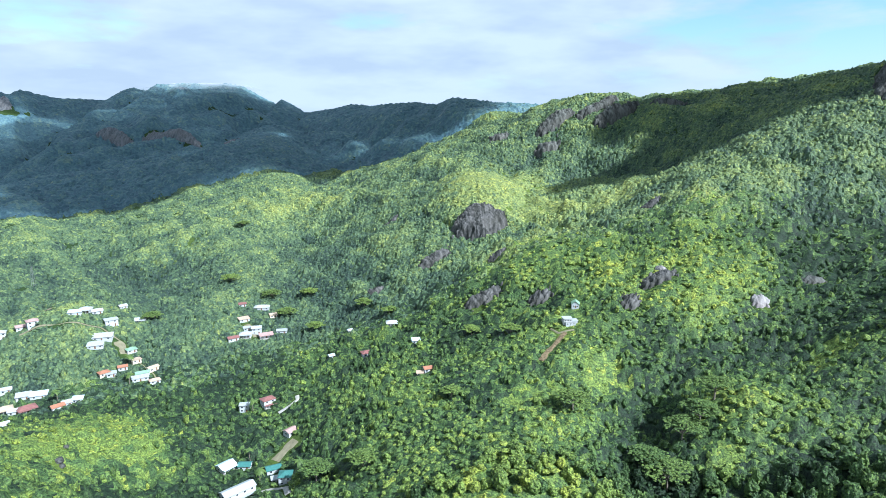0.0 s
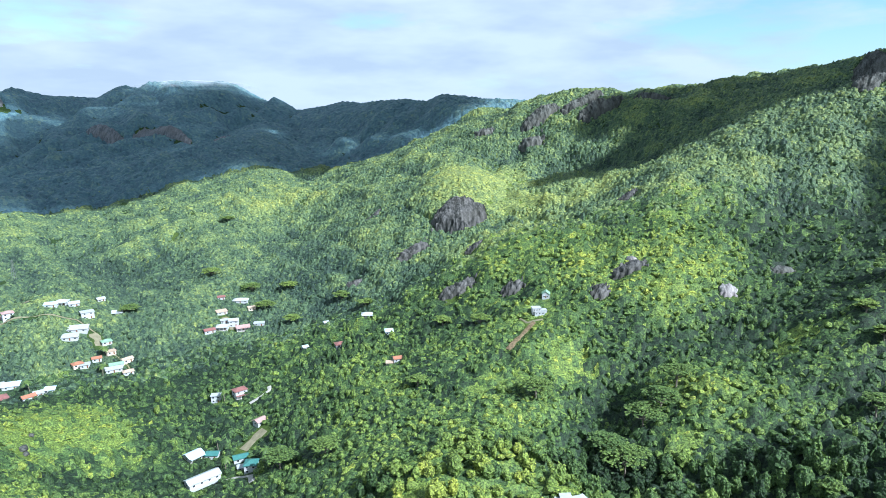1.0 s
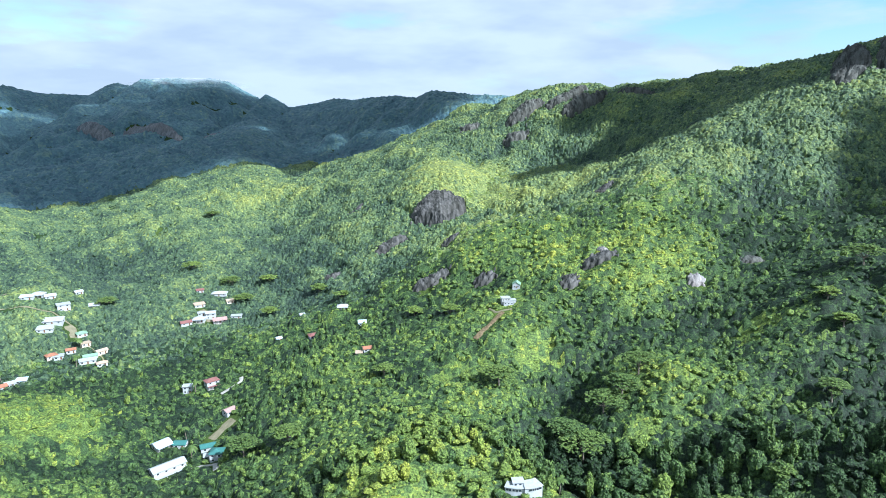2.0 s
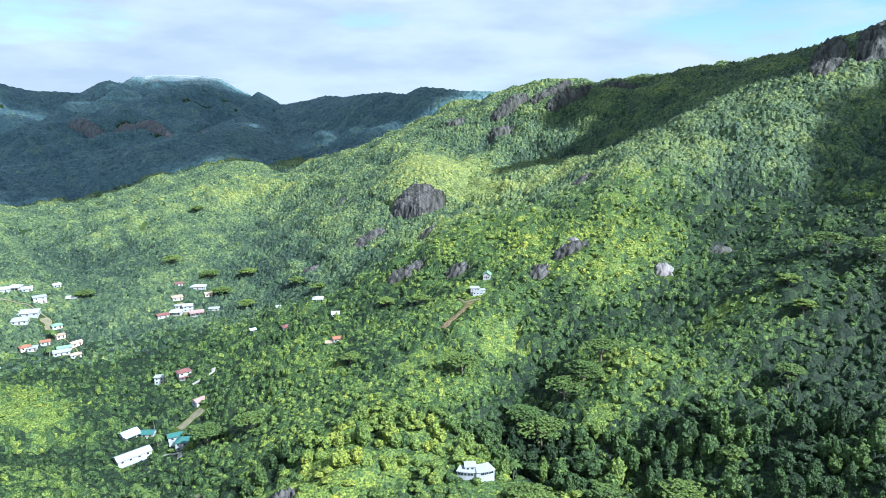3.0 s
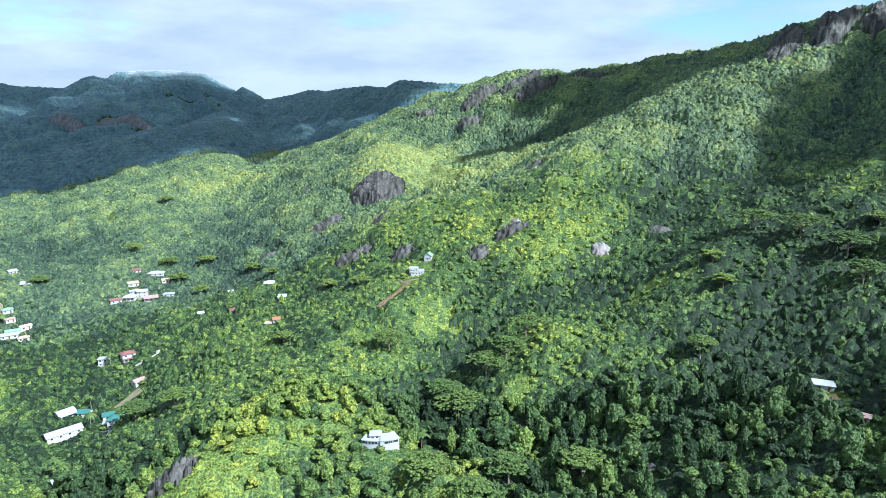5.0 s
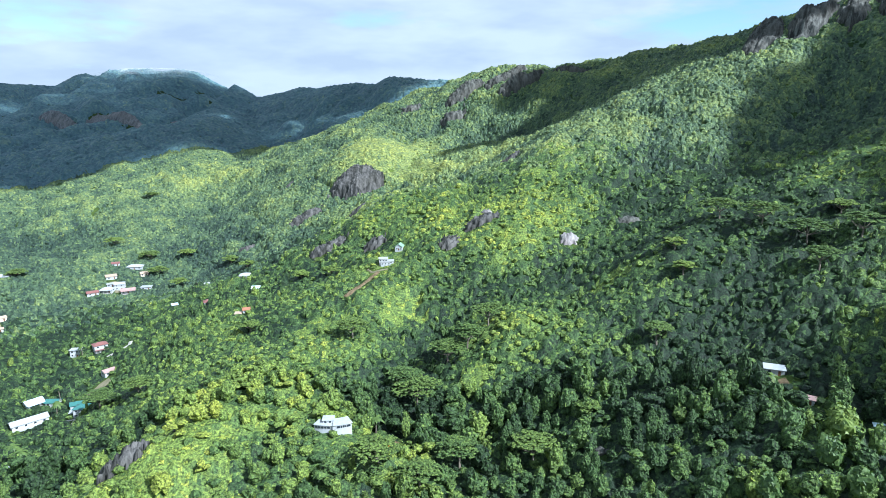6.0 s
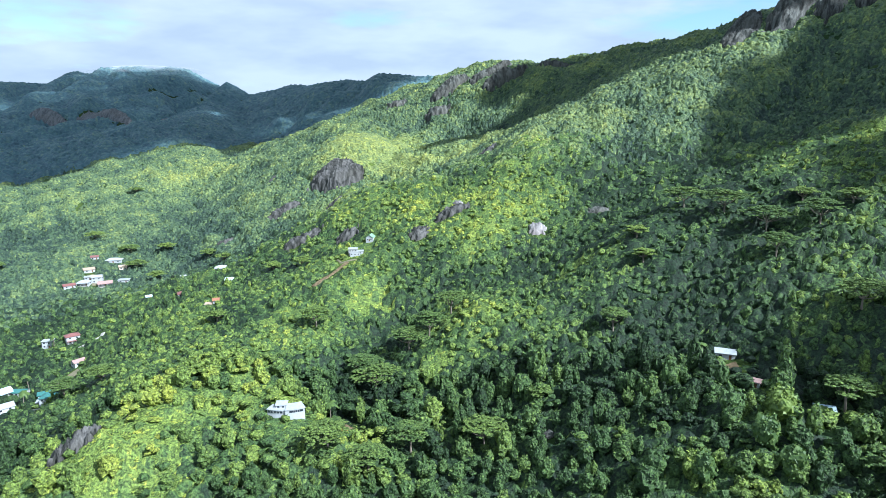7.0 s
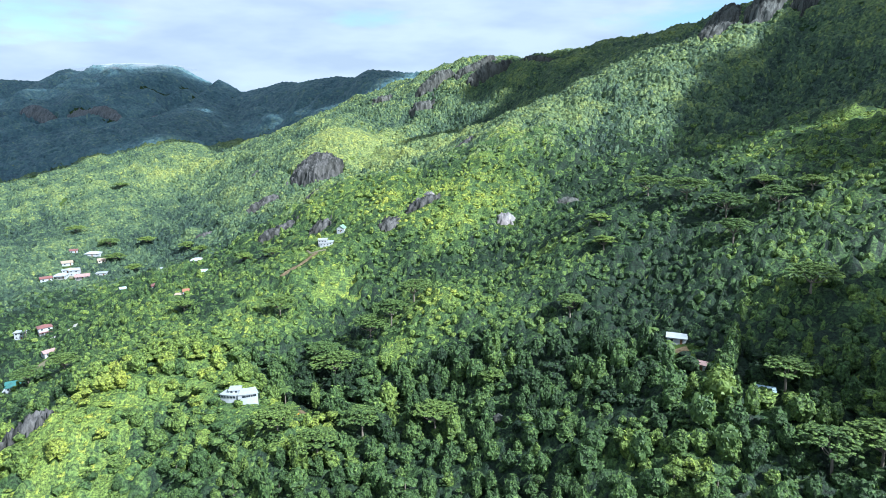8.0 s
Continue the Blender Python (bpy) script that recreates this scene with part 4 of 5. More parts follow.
def billow(level, tips, leaf, lobes, rng, sharp=0.045):
    """A leafy mass of unit size: a ball from which boughs swell, with loose leaf tufts standing on it."""
    v, f = BALLS[level]
    L = rng.normal(size=(lobes, 3)) + [0, 0, 0.35]
    L /= np.linalg.norm(L, axis=1)[:, None]
    out = rng.uniform(0.16, 0.42, lobes)

    def reach(d):
        return 0.68 + (np.exp((d @ L.T - 1) / sharp) * out).max(axis=1)

    body = v * (reach(v) * rng.uniform(0.80, 1.14, len(v)))[:, None]
    d = rng.normal(size=(tips, 3)) + [0, 0, 0.4]
    d /= np.linalg.norm(d, axis=1)[:, None]
    n = d + rng.normal(0, 0.45, d.shape) + [0, 0, 0.25]
    n /= np.linalg.norm(n, axis=1)[:, None]
    u = np.cross(n, rng.normal(size=n.shape))
    u /= np.linalg.norm(u, axis=1)[:, None]
    w = np.cross(n, u)
    c = d * (reach(d) * rng.uniform(0.93, 1.10, tips))[:, None]
    return body, f, c, u, w, leaf * rng.uniform(0.6, 1.4, (tips, 1))


def crown(shape, level, tips, leaf, rng):
    """One crown about 8 to 12 m high with its foot at the origin; leaf is the size of a tuft in metres."""
    mid, wide, high, lobes = CROWNS[shape]
    plates = 4 if shape == "layered" else 1
    VS, FS, HS, base = [], [], [], 0
    for k in range(plates):
        body, f, c, u, w, size = billow(level, max(3, tips // plates), leaf, lobes, rng)
        dims, at = np.array([wide, wide * rng.uniform(0.85, 1.15), high]), np.array([0, 0, mid])
        if plates > 1:
            dims = np.array([0.62 * wide, 0.62 * wide, 0.42 * high])
            at = np.array([1.9 * math.cos(2.4 * k), 1.9 * math.sin(2.4 * k), mid - 2.4 + 1.1 * k])
        body, c = body * dims, c * dims
        if shape == "upright":
            body[:, :2] *= (1 - 0.09 * np.clip(body[:, 2:], -2, 9))
            c[:, :2] *= (1 - 0.09 * np.clip(c[:, 2:], -2, 9))
        T = np.stack([c + size * u, c + size * (-0.5 * u + 0.87 * w), c + size * (-0.5 * u - 0.87 * w)], 1).reshape(-1, 3)
        VS.append(np.concatenate([body, T]) + at)
        FS.append(np.concatenate([f, np.arange(len(T)).reshape(-1, 3) + len(body)]) + base)
        HS.append(np.concatenate([rng.uniform(-0.05, 0.05, len(f)), rng.uniform(-0.10, 0.16, len(T) // 3)]))
        base += len(body) + len(T)
    return np.concatenate(VS), np.concatenate(FS), np.concatenate(HS)


def templates(level, tips, leaf, seed, mixture):
    rng = np.random.default_rng(seed)
    return [(shape, crown(shape, level, tips, leaf, rng)) for shape, count in mixture for _ in range(count)]


def plant(name, label, models, which, x, y, z, size, tall, hue, rng, mat=LEAF_STAND):
    """Joins one copy of a model at every place into one mesh."""
    VS, FS, HS, base = [], [], [], 0
    turn = rng.uniform(0, 6.283, len(x))
    for k, (_, (V, F, H)) in enumerate(models):
        i = np.nonzero(which == k)[0]
        if not len(i):
            continue
        c, s = np.cos(turn[i])[:, None], np.sin(turn[i])[:, None]
        vx, vy = (V[:, 0] * c - V[:, 1] * s) * size[i, None], (V[:, 0] * s + V[:, 1] * c) * size[i, None]
        VS.append(np.stack([vx + x[i, None], vy + y[i, None], V[:, 2] * tall[i, None] + z[i, None]], -1).reshape(-1, 3))
        FS.append((F[None] + (base + np.arange(len(i)) * len(V))[:, None, None]).reshape(-1, 3))
        HS.append((H[None] + hue[i, None]).ravel())
        base += len(i) * len(V)
    me = with_hue(mesh_from(name, np.concatenate(VS), np.concatenate(FS), [mat]), np.concatenate(HS))
    return tagged(new(name, me), label, "forest", kind="stuff")


def scatter(d0, d1, a0, a1, spacing, rng):
    """Jittered places between two distances and two bearings (degrees) from the point under the flight."""
    g = np.arange(-d1, d1, spacing)
    X, Y = np.meshgrid(g, g)
    X = X + rng.uniform(-0.5, 0.5, X.shape) * spacing
    Y = Y + rng.uniform(-0.5, 0.5, Y.shape) * spacing
    d, a = np.hypot(X, Y), np.degrees(np.arctan2(X, Y))
    ok = (d >= d0) & (d < d1) & (a > a0) & (a < a1)
    return X[ok] + 80, Y[ok] - 60


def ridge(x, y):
    """How far a place stands above the land round it: lighter, lower growth on the backs (+1), taller trees in the
    gullies (-1), with relief shade put into their colour.
    """
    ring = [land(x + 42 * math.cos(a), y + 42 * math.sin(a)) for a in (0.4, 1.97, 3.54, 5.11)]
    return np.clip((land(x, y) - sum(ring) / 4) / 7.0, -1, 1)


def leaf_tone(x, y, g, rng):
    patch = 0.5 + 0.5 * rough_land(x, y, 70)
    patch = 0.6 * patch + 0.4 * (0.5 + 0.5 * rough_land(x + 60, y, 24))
    # the ridge term paints relief shade into the hue: backs lighter, gullies darker
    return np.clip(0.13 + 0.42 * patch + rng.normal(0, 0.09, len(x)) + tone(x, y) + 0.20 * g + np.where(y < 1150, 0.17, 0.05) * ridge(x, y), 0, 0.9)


def keep_clear(x, y, g, tall, rng):
    """Height factor of each tree: low in glades and gardens; nought on kept ground."""
    for a, b, r, f in TALL:
        tall = tall * (1 + (f - 1) * np.exp(-((x - a) ** 2 + (y - b) ** 2) / (2.0 * (0.7 * r) ** 2)))
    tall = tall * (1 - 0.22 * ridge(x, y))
    low = rng.uniform(0, 1, len(x)) < g * 1.05
    tall = tall * np.where(low, 0.3, 1.0)
    tall = np.where(low & (g > 0.6) & (rng.uniform(0, 1, len(x)) < np.where(y < 420, 0.85, 0.78)), 0.0, tall)
    d = nearest_garden(x, y)
    tall = np.where(d < 0, np.where(rng.uniform(0, 1, len(x)) < 0.12, 0.16, 0.0), np.where(d < 3.5, tall * 0.45, tall))
    return np.where(nearest_bare(x, y) < 0.3, 0.0, tall), low


# umbrella trees: x, y, crown radius, height
UMBRELLAS = [(107, 272, 12, 19), (100, 282, 9, 16), (122, 295, 10, 19), (132, 301, 9, 19), (144, 312, 9, 18), (274, 152, 10, 19), (287, 150, 10, 20), (277, 343, 12, 18),
             (291, 322, 12, 19), (303, 300, 12, 19), (297, 277, 9, 17), (307, 228, 10, 18), (70, 316, 10, 17), (156, 222, 9, 16), (126, 222, 9, 16), (94, 213, 10, 16),
             (219, 266, 7, 17), (276, 184, 8, 17), (324, 291, 11, 18), (110, 207, 9, 16), (-68, 308, 9, 16), (-42, 299, 8, 15)]
UMBRELLAS_BEYOND = [(-258, 806, 14, 15), (-143, 552, 13, 17), (-165, 589, 14, 17), (5, 346, 9, 16), (243, 318, 8, 16), (242, 300, 8, 15), (330, 318, 11, 18), (345, 300, 10, 18), (-130, 590, 13, 16),
                    (-215, 620, 14, 16), (-250, 520, 12, 15), (-110, 520, 11, 16), (-70, 540, 11, 16), (-45, 505, 10, 15), (45, 400, 9, 14), (20, 420, 9, 14), (180, 232, 7, 16)]
def umbrella_tree(x, y, r, h, seed):
    """A flat-topped tree: pale forked trunk, spreading limbs and tiers of thin leafy plates."""
    rng = np.random.default_rng(seed)
    root = new("umbrella_tree")
    root.matrix_world = pose(x, y, float(land(x, y)), 0, 0, float(rng.uniform(0, 360)))
    tagged(root, "tall flat-topped umbrella tree with tiered light green foliage", "tree", "umbrella trees")
    fork = np.array([rng.uniform(-0.6, 0.6), rng.uniform(-0.6, 0.6), h * 0.45])
    V, F = tube_rows([(0, 0, -1.0), fork * (0.6, 0.6, 0.5), fork], [0.55, 0.45, 0.36], 7)
    ob = new("trunk", mesh_from("trunk", V, F, [BARK], True))
    ob.parent = root
    plates = 16
    ang = np.arange(plates) * 2.4 + rng.uniform(0, 1)
    rad = r * np.sqrt((np.arange(plates) + 0.3) / plates) * 0.82
    P, S = [], []
    for k in range(plates):
        c = np.array([rad[k] * math.cos(ang[k]), rad[k] * math.sin(ang[k]), h * (1.0 - 0.30 * (rad[k] / r) ** 1.6) + rng.uniform(-0.9, 0.5)])
        pr = r * rng.uniform(0.28, 0.42)
        n = 24
        a, q = rng.uniform(0, 6.283, n), np.sqrt(rng.uniform(0, 1, n)) * pr
        stretch = rng.uniform(0.8, 1.3)
        P.append(np.stack([c[0] + q * np.cos(a) * stretch, c[1] + q * np.sin(a) / stretch, c[2] - 0.09 * q ** 2 / pr * 2 + rng.normal(0, 0.12, n)], -1))
        S.append(rng.uniform(0.6, 1.1, n) * (0.75 + r / 40))
        if k % 2 == 0:
            mid = 0.5 * (fork + c) + np.array([0, 0, -0.08 * h])
            LV, LF = tube_rows([fork, mid, c + np.array([0, 0, -0.3])], [0.26, 0.17, 0.06], 5)
            lb = new("limb", mesh_from("limb", LV, LF, [BARK], True))
            lb.parent = root
    V, F, H = clumps(np.concatenate(P), np.concatenate(S), 0.32, LUMP_FLAT, rng)
    cr = new("crown", with_hue(mesh_from("crown", V, F, [LEAF_CROWN]), H + (0.30 if h > 12 else 0.42)))
    cr.parent = root
    return root


for k, (a, b, r, h) in enumerate(UMBRELLAS + UMBRELLAS_BEYOND):
    umbrella_tree(a, b, r if k < len(UMBRELLAS) else 0.72 * r, (0.82 if k < len(UMBRELLAS) else 0.55) * h, 100 + k)


def palm(x, y, h, seed):
    rng = np.random.default_rng(seed)
    root = new("palm_tree")
    root.matrix_world = pose(x, y, float(land(x, y)))
    tagged(root, "coconut palm with a slender trunk and drooping fronds", "tree", "palm trees")
    lean = rng.uniform(-1.5, 1.5, 2)
    path = [(lean[0] * t * t, lean[1] * t * t, -0.5 + (h + 0.5) * t) for t in np.linspace(0, 1, 6)]
    V, F = tube_rows(path, np.linspace(0.28, 0.15, 6), 7)
    ob = new("trunk", mesh_from("trunk", V, F, [BARK], True))
    ob.parent = root
    for k in range(15):
        a, up = k * 2.4, rng.uniform(0.1, 0.9)
        s = np.linspace(0, 1, 7)
        out, z = 3.6 * s, up * 2.6 * s - (1.2 + 1.6 * (1 - up)) * s * s * 1.6
        wide = 0.75 * np.sin(np.clip(s * 0.93 + 0.07, 0, 1) * 3.1416) + 0.03
        C = np.stack([lean[0] + out * math.cos(a), lean[1] + out * math.sin(a), h + z], -1)
        side = np.array([-math.sin(a), math.cos(a), 0])
        L, R = C + side * wide[:, None] - [0, 0, 0.25] * wide[:, None], C - side * wide[:, None] - [0, 0, 0.25] * wide[:, None]
        W = np.concatenate([L, C, R])
        i = np.arange(6)
        FF = np.concatenate([np.stack([i, i + 1, i + 8, i + 7], -1), np.stack([i + 7, i + 8, i + 15, i + 14], -1)])
        fr = new("frond", with_hue(mesh_from("frond", W, FF, [LEAF_TREE]), np.full(12, 0.3)))
        fr.parent = root


for k, (a, b, h) in enumerate([(90, 241, 9), (-84, 262, 13), (-80, 258, 10), (-118, 352, 10), (-105, 327, 11), (-84, 331, 9), (-236, 452, 9), (-228, 430, 9), (247, 238, 8), (-262, 400, 10), (-130, 400, 10), (250, 222, 8)]):
    palm(a, b, h, 300 + k)


def flower_bush():
    rng = np.random.default_rng(5)
    root = new("flowering_bush")
    x, y = 97, 232
    root.matrix_world = pose(x, y, float(land(x, y)))
    tagged(root, "orange flowering bush beside the bare bank", "bush")
    V, F, H = crown("bush", 3, 60, 0.25, rng)
    ob = new("blossom", mesh_from("blossom", V * [0.9, 0.7, 1.0], F, [plain("orange_blossom", (0.62, 0.26, 0.03), 0.8, 0.2, 0.4, 2.0)]))
    ob.parent = root
    V, F = tube_rows([(0, 0, -0.5), (0, 0, 1.2)], [0.1, 0.06], 5)
    tr = new("trunk", mesh_from("trunk", V, F, [BARK]))
    tr.parent = root


flower_bush()


def broad_tree(x, y, size, hue, words, seed):
    rng = np.random.default_rng(seed)
    root = new("tree")
    root.matrix_world = pose(x, y, float(land(x, y)))
    tagged(root, words, "tree", "big single trees")
    V, F, H = crown("round", 3, 420, 0.42, rng)
    ob = new("crown", with_hue(mesh_from("crown", V * [size, size, 1.15 * size], F, [LEAF_TREE]), H + hue))
    ob.parent = root
    V, F = tube_rows([(0, 0, -1), (0.2, 0.1, 4), (0, 0.3, 9)], [0.5, 0.4, 0.15], 7)
    tr = new("trunk", mesh_from("trunk", V, F, [BARK], True))
    tr.parent = root


broad_tree(253, 182, 1.7, 0.48, "tall spreading tree with yellow-green new leaves", 71)
broad_tree(243, 172, 1.5, 0.28, "spreading tree with light green leaves", 72)
broad_tree(246, 160, 1.5, 0.24, "spreading tree with light green leaves", 73)
broad_tree(222, 168, 1.4, 0.14, "spreading dark green forest tree", 74)

TREE_MIX = [("round", 6), ("column", 2), ("upright", 2), ("layered", 2), ("bush", 2)]
HILL_MIX = [("round", 3), ("dome", 3), ("column", 2), ("upright", 2), ("dome", 2), ("bush", 2)]


def choose(low, rng, n, col=0.12):
    """A model for each place: bushes where growth is low."""
    k = rng.choice([0, 1, 2, 3, 4, 5, 6, 7, 8, 9, 10, 11], n, p=[(1 - 2 * col - 0.2) / 6] * 6 + [col, col, 0.04, 0.04, 0.06, 0.06])
    return np.where(low, 12 + rng.integers(0, 2, n), k)


def single_trees():
    """The trees on the slope that the flight passes nearest, each a thing of its own."""
    rng = np.random.default_rng(11)
    x, y = scatter(232, 335, -50, 62, 5.5, rng)
    g = glade(x, y)
    size = np.clip(np.exp(rng.normal(-0.16, 0.32, len(x))), 0.5, 1.6)
    tall = size * rng.uniform(0.85, 1.3, len(x))
    tall, low = keep_clear(x, y, g, tall, rng)
    for a, b, r, _ in UMBRELLAS:
        tall = np.where(np.hypot(x - a, y - b) < 0.7 * r, tall * 0.45, tall)
    ok = tall > 0
    x, y, g, size, tall, low = x[ok], y[ok], g[ok], size[ok], tall[ok], low[ok]
    low = low | (tall < 0.3)
    size, tall = np.where(low, size * 1.15, size), np.where(low, np.maximum(tall, 0.55) * 1.2, tall)
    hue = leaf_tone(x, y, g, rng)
    which = choose(low, rng, len(x), 0.06)
    d = np.hypot(x - 80, y + 60)
    bearing = np.degrees(np.arctan2(x - 80, y + 60))
    order = np.argsort(np.where((bearing > -14) & (bearing < 56), d, 1e6))
    near = order[:300]
    z = land(x, y)
    models, finer = templates(3, 110, 0.5, 21, TREE_MIX), templates(3, 230, 0.42, 21, TREE_MIX)
    made = []
    for k, (shape, (V, F, H)) in enumerate(finer):
        me = [with_hue(mesh_from("crown", V, F, [LEAF_CROWN]), H + lift) for lift in (0.14, 0.32)]
        path = [(0, 0, -1.0), (0.15, 0.1, 2.5), (0.0, 0.2, 6.0)] if shape != "bush" else [(0, 0, -0.6), (0, 0, 0.5), (0.1, 0, 1.2)]
        TV, TF = tube_rows(path, [0.3, 0.22, 0.1] if shape != "bush" else [0.12, 0.1, 0.05], 6)
        made.append((me, mesh_from("trunk", TV, TF, [BARK], True)))
    words = {"round": "broad-crowned leafy forest tree on the near slope", "column": "slim tree draped in climbing vines", "upright": "upright leafy green forest tree",
             "layered": "forest tree with layered green branches", "bush": "low leafy green bush on the near slope"}
    first = {}
    for i in near:
        light = int(hue[i] > 0.44)
        k = int(which[i])
        shape = models[k][0]
        m = pose(x[i], y[i], z[i], 0, 0, float(rng.uniform(0, 360)))
        if (k, light) not in first:
            root = new("bush" if shape == "bush" else "tree")
            tagged(root, words[shape], "bush" if shape == "bush" else "tree", "bushes on the near slope" if shape == "bush" else "trees on the near slope")
            for nm, me in (("crown", made[k][0][light]), ("trunk", made[k][1])):
                ob = new(nm, me)
                ob.parent = root
            first[k, light] = root
            root.matrix_basis = m
        else:
            root = copy_thing(first[k, light], m)
        root.scale = (size[i], size[i], tall[i])
    rest = order[300:]
    plant("near_forest", "dense tropical forest canopy on the near slopes", models, which[rest], x[rest], y[rest], z[rest], size[rest], tall[rest], hue[rest], rng)


single_trees()


def stand(name, label, d0, d1, a0, a1, spacing, level, tips, leaf, seed, size0, col=0.1, mixture=TREE_MIX, mat=LEAF_STAND, thin0=0, thin1=0, lift=0.0):
    """Woods between two distances, thinning out over thin0 and thin1 metres where they meet the next ones."""
    rng = np.random.default_rng(seed)
    x, y = scatter(d0, d1, a0, a1, spacing, rng)
    d, u = np.hypot(x - 80, y + 60), rng.uniform(0, 1, len(x))
    ok = (d - d0 >= u * thin0) & (d1 - d >= u * thin1)
    x, y = x[ok], y[ok]
    g = glade(x, y)
    size = size0 * rng.uniform(0.7, 1.3, len(x))
    tall, low = keep_clear(x, y, g, size * rng.uniform(0.62, 1.0, len(x)), rng)
    for a, b, r, _ in UMBRELLAS_BEYOND:
        tall = np.where(np.hypot(x - a, y - b) < 0.7 * r, tall * 0.5, tall)
    ok = tall > 0
    x, y, g, size, tall, low = x[ok], y[ok], g[ok], size[ok], tall[ok], low[ok]
    low = low | (tall < 0.22)
    size, tall = np.where(low, size * 1.3, size), np.where(low, np.maximum(tall, 0.4) * 1.6, tall)
    models = templates(level, tips, leaf, seed + 50, mixture)
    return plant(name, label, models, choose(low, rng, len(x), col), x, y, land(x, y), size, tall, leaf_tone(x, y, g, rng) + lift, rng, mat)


# the bushes' hue is lowered to paint the shade of gaps between trees
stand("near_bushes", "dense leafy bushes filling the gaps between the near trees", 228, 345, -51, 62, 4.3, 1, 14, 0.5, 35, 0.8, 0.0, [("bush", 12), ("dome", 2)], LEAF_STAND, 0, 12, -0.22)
stand("slope_forest", "green forest and scrub on the slopes by the houses", 335, 590, -50, 56, 4.2, 2, 12, 0.7, 31, 0.66, 0.03, HILL_MIX, LEAF_STAND, 0, 60, 0.07)


def domes(X, Y, cell, rng, tall=None, hue=None):
    """Rounded swellings, one in each cell of a jittered grid: their height (about 0 to 1) and their hue."""
    i0, j0 = int(math.floor(X.min() / cell)) - 2, int(math.floor(Y.min() / cell)) - 2
    ni, nj = int(X.max() / cell) - i0 + 4, int(Y.max() / cell) - j0 + 4
    cx = (np.arange(ni)[:, None] + i0 + 0.5 + rng.uniform(-0.42, 0.42, (ni, nj))) * cell
    cy = (np.arange(nj)[None, :] + j0 + 0.5 + rng.uniform(-0.42, 0.42, (ni, nj))) * cell
    up = rng.uniform(0.6, 1.3, (ni, nj)) if tall is None else tall(cx.ravel(), cy.ravel()).reshape(ni, nj)
    tint = np.zeros((ni, nj)) if hue is None else hue(cx.ravel(), cy.ravel()).reshape(ni, nj)
    rad = cell * rng.uniform(0.5, 0.85, (ni, nj))
    I, J = np.floor(X / cell).astype(int) - i0, np.floor(Y / cell).astype(int) - j0
    best, col = np.zeros(X.shape), np.full(X.shape, 0.3)
    for di in (-1, 0, 1):
        for dj in (-1, 0, 1):
            p, q = np.clip(I + di, 0, ni - 1), np.clip(J + dj, 0, nj - 1)
            d2 = ((X - cx[p, q]) ** 2 + (Y - cy[p, q]) ** 2) / rad[p, q] ** 2
            h = up[p, q] * np.clip(1 - d2, 0, 1) ** 0.7
            col = np.where(h > best, tint[p, q], col)
            best = np.maximum(best, h)
    return best, col


def canopy(name, label, d0, d1, a0, a1, step, cell, high, twig, seed, mat, lift=0.0, grow=1.0, pale=0.0, smooth=False):
    """Closed woods seen from far off: one sheet in which every tree swells up as a crown with smaller lumps on it."""
    rng = np.random.default_rng(seed)
    dist = [d0]
    while dist[-1] < d1:
        dist.append(dist[-1] + step * dist[-1] / d0)
    ang = np.radians(np.arange(a0, a1, math.degrees(step * 1.15 / d0)))
    D, A = np.meshgrid(np.array(dist), ang, indexing="ij")
    D = D + rng.uniform(-0.3, 0.3, D.shape) * step
    X, Y = 80 + D * np.sin(A), -60 + D * np.cos(A)

    def tall(x, y):
        return keep_clear(x, y, glade(x, y), np.exp(rng.normal(-0.15, 0.3, len(x))) * (1 + 0.25 * rough_land(x, y, 40)), rng)[0]

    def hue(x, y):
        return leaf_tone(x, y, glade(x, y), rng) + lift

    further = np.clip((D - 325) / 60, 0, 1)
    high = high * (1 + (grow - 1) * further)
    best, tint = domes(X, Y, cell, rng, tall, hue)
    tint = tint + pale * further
    small, other = domes(X, Y, 0.36 * cell, rng, None, lambda x, y: rng.normal(0, 0.05, len(x)))
    open_ground = glade(X, Y) > 0.3
    Z = land(X, Y) + (3.0 if d0 > 1000 else -0.2) + high * best + twig * small * np.where(best > 0, 1.0, 0.6) + np.where(open_ground, 0.5, 0)
    Z = np.where(nearest_garden(X, Y) < 1.0, land(X, Y) - 0.15 + 0.7 * twig * small, Z)
    Z = np.where(nearest_bare(X, Y) < 0.5, land(X, Y) - 1.5, Z)
    Z = Z + rng.uniform(-0.3, 0.3, Z.shape) * step
    edge = np.clip(np.minimum(D - d0, dist[-1] - D) / (3.0 * step) - 0.3, 0, 1)
    Z = edge * Z + (1 - edge) * (land(X, Y) - 1.0)
    n, m = X.shape
    i = np.arange(n * m).reshape(n, m)
    F = np.stack([i[:-1, :-1], i[:-1, 1:], i[1:, 1:], i[1:, :-1]], -1).reshape(-1, 4)[:, ::-1]
    tint = np.where((best < 0.05) & open_ground, 0.66 + 0.5 * lift, tint) + other
    me = with_hue(mesh_from(name, np.stack([X, Y, Z], -1).reshape(-1, 3), F, [mat], smooth), tint.ravel()[F[:, 0]] + rng.uniform(-0.04, 0.04, len(F)))
    return tagged(new(name, me), label, "forest", kind="stuff")


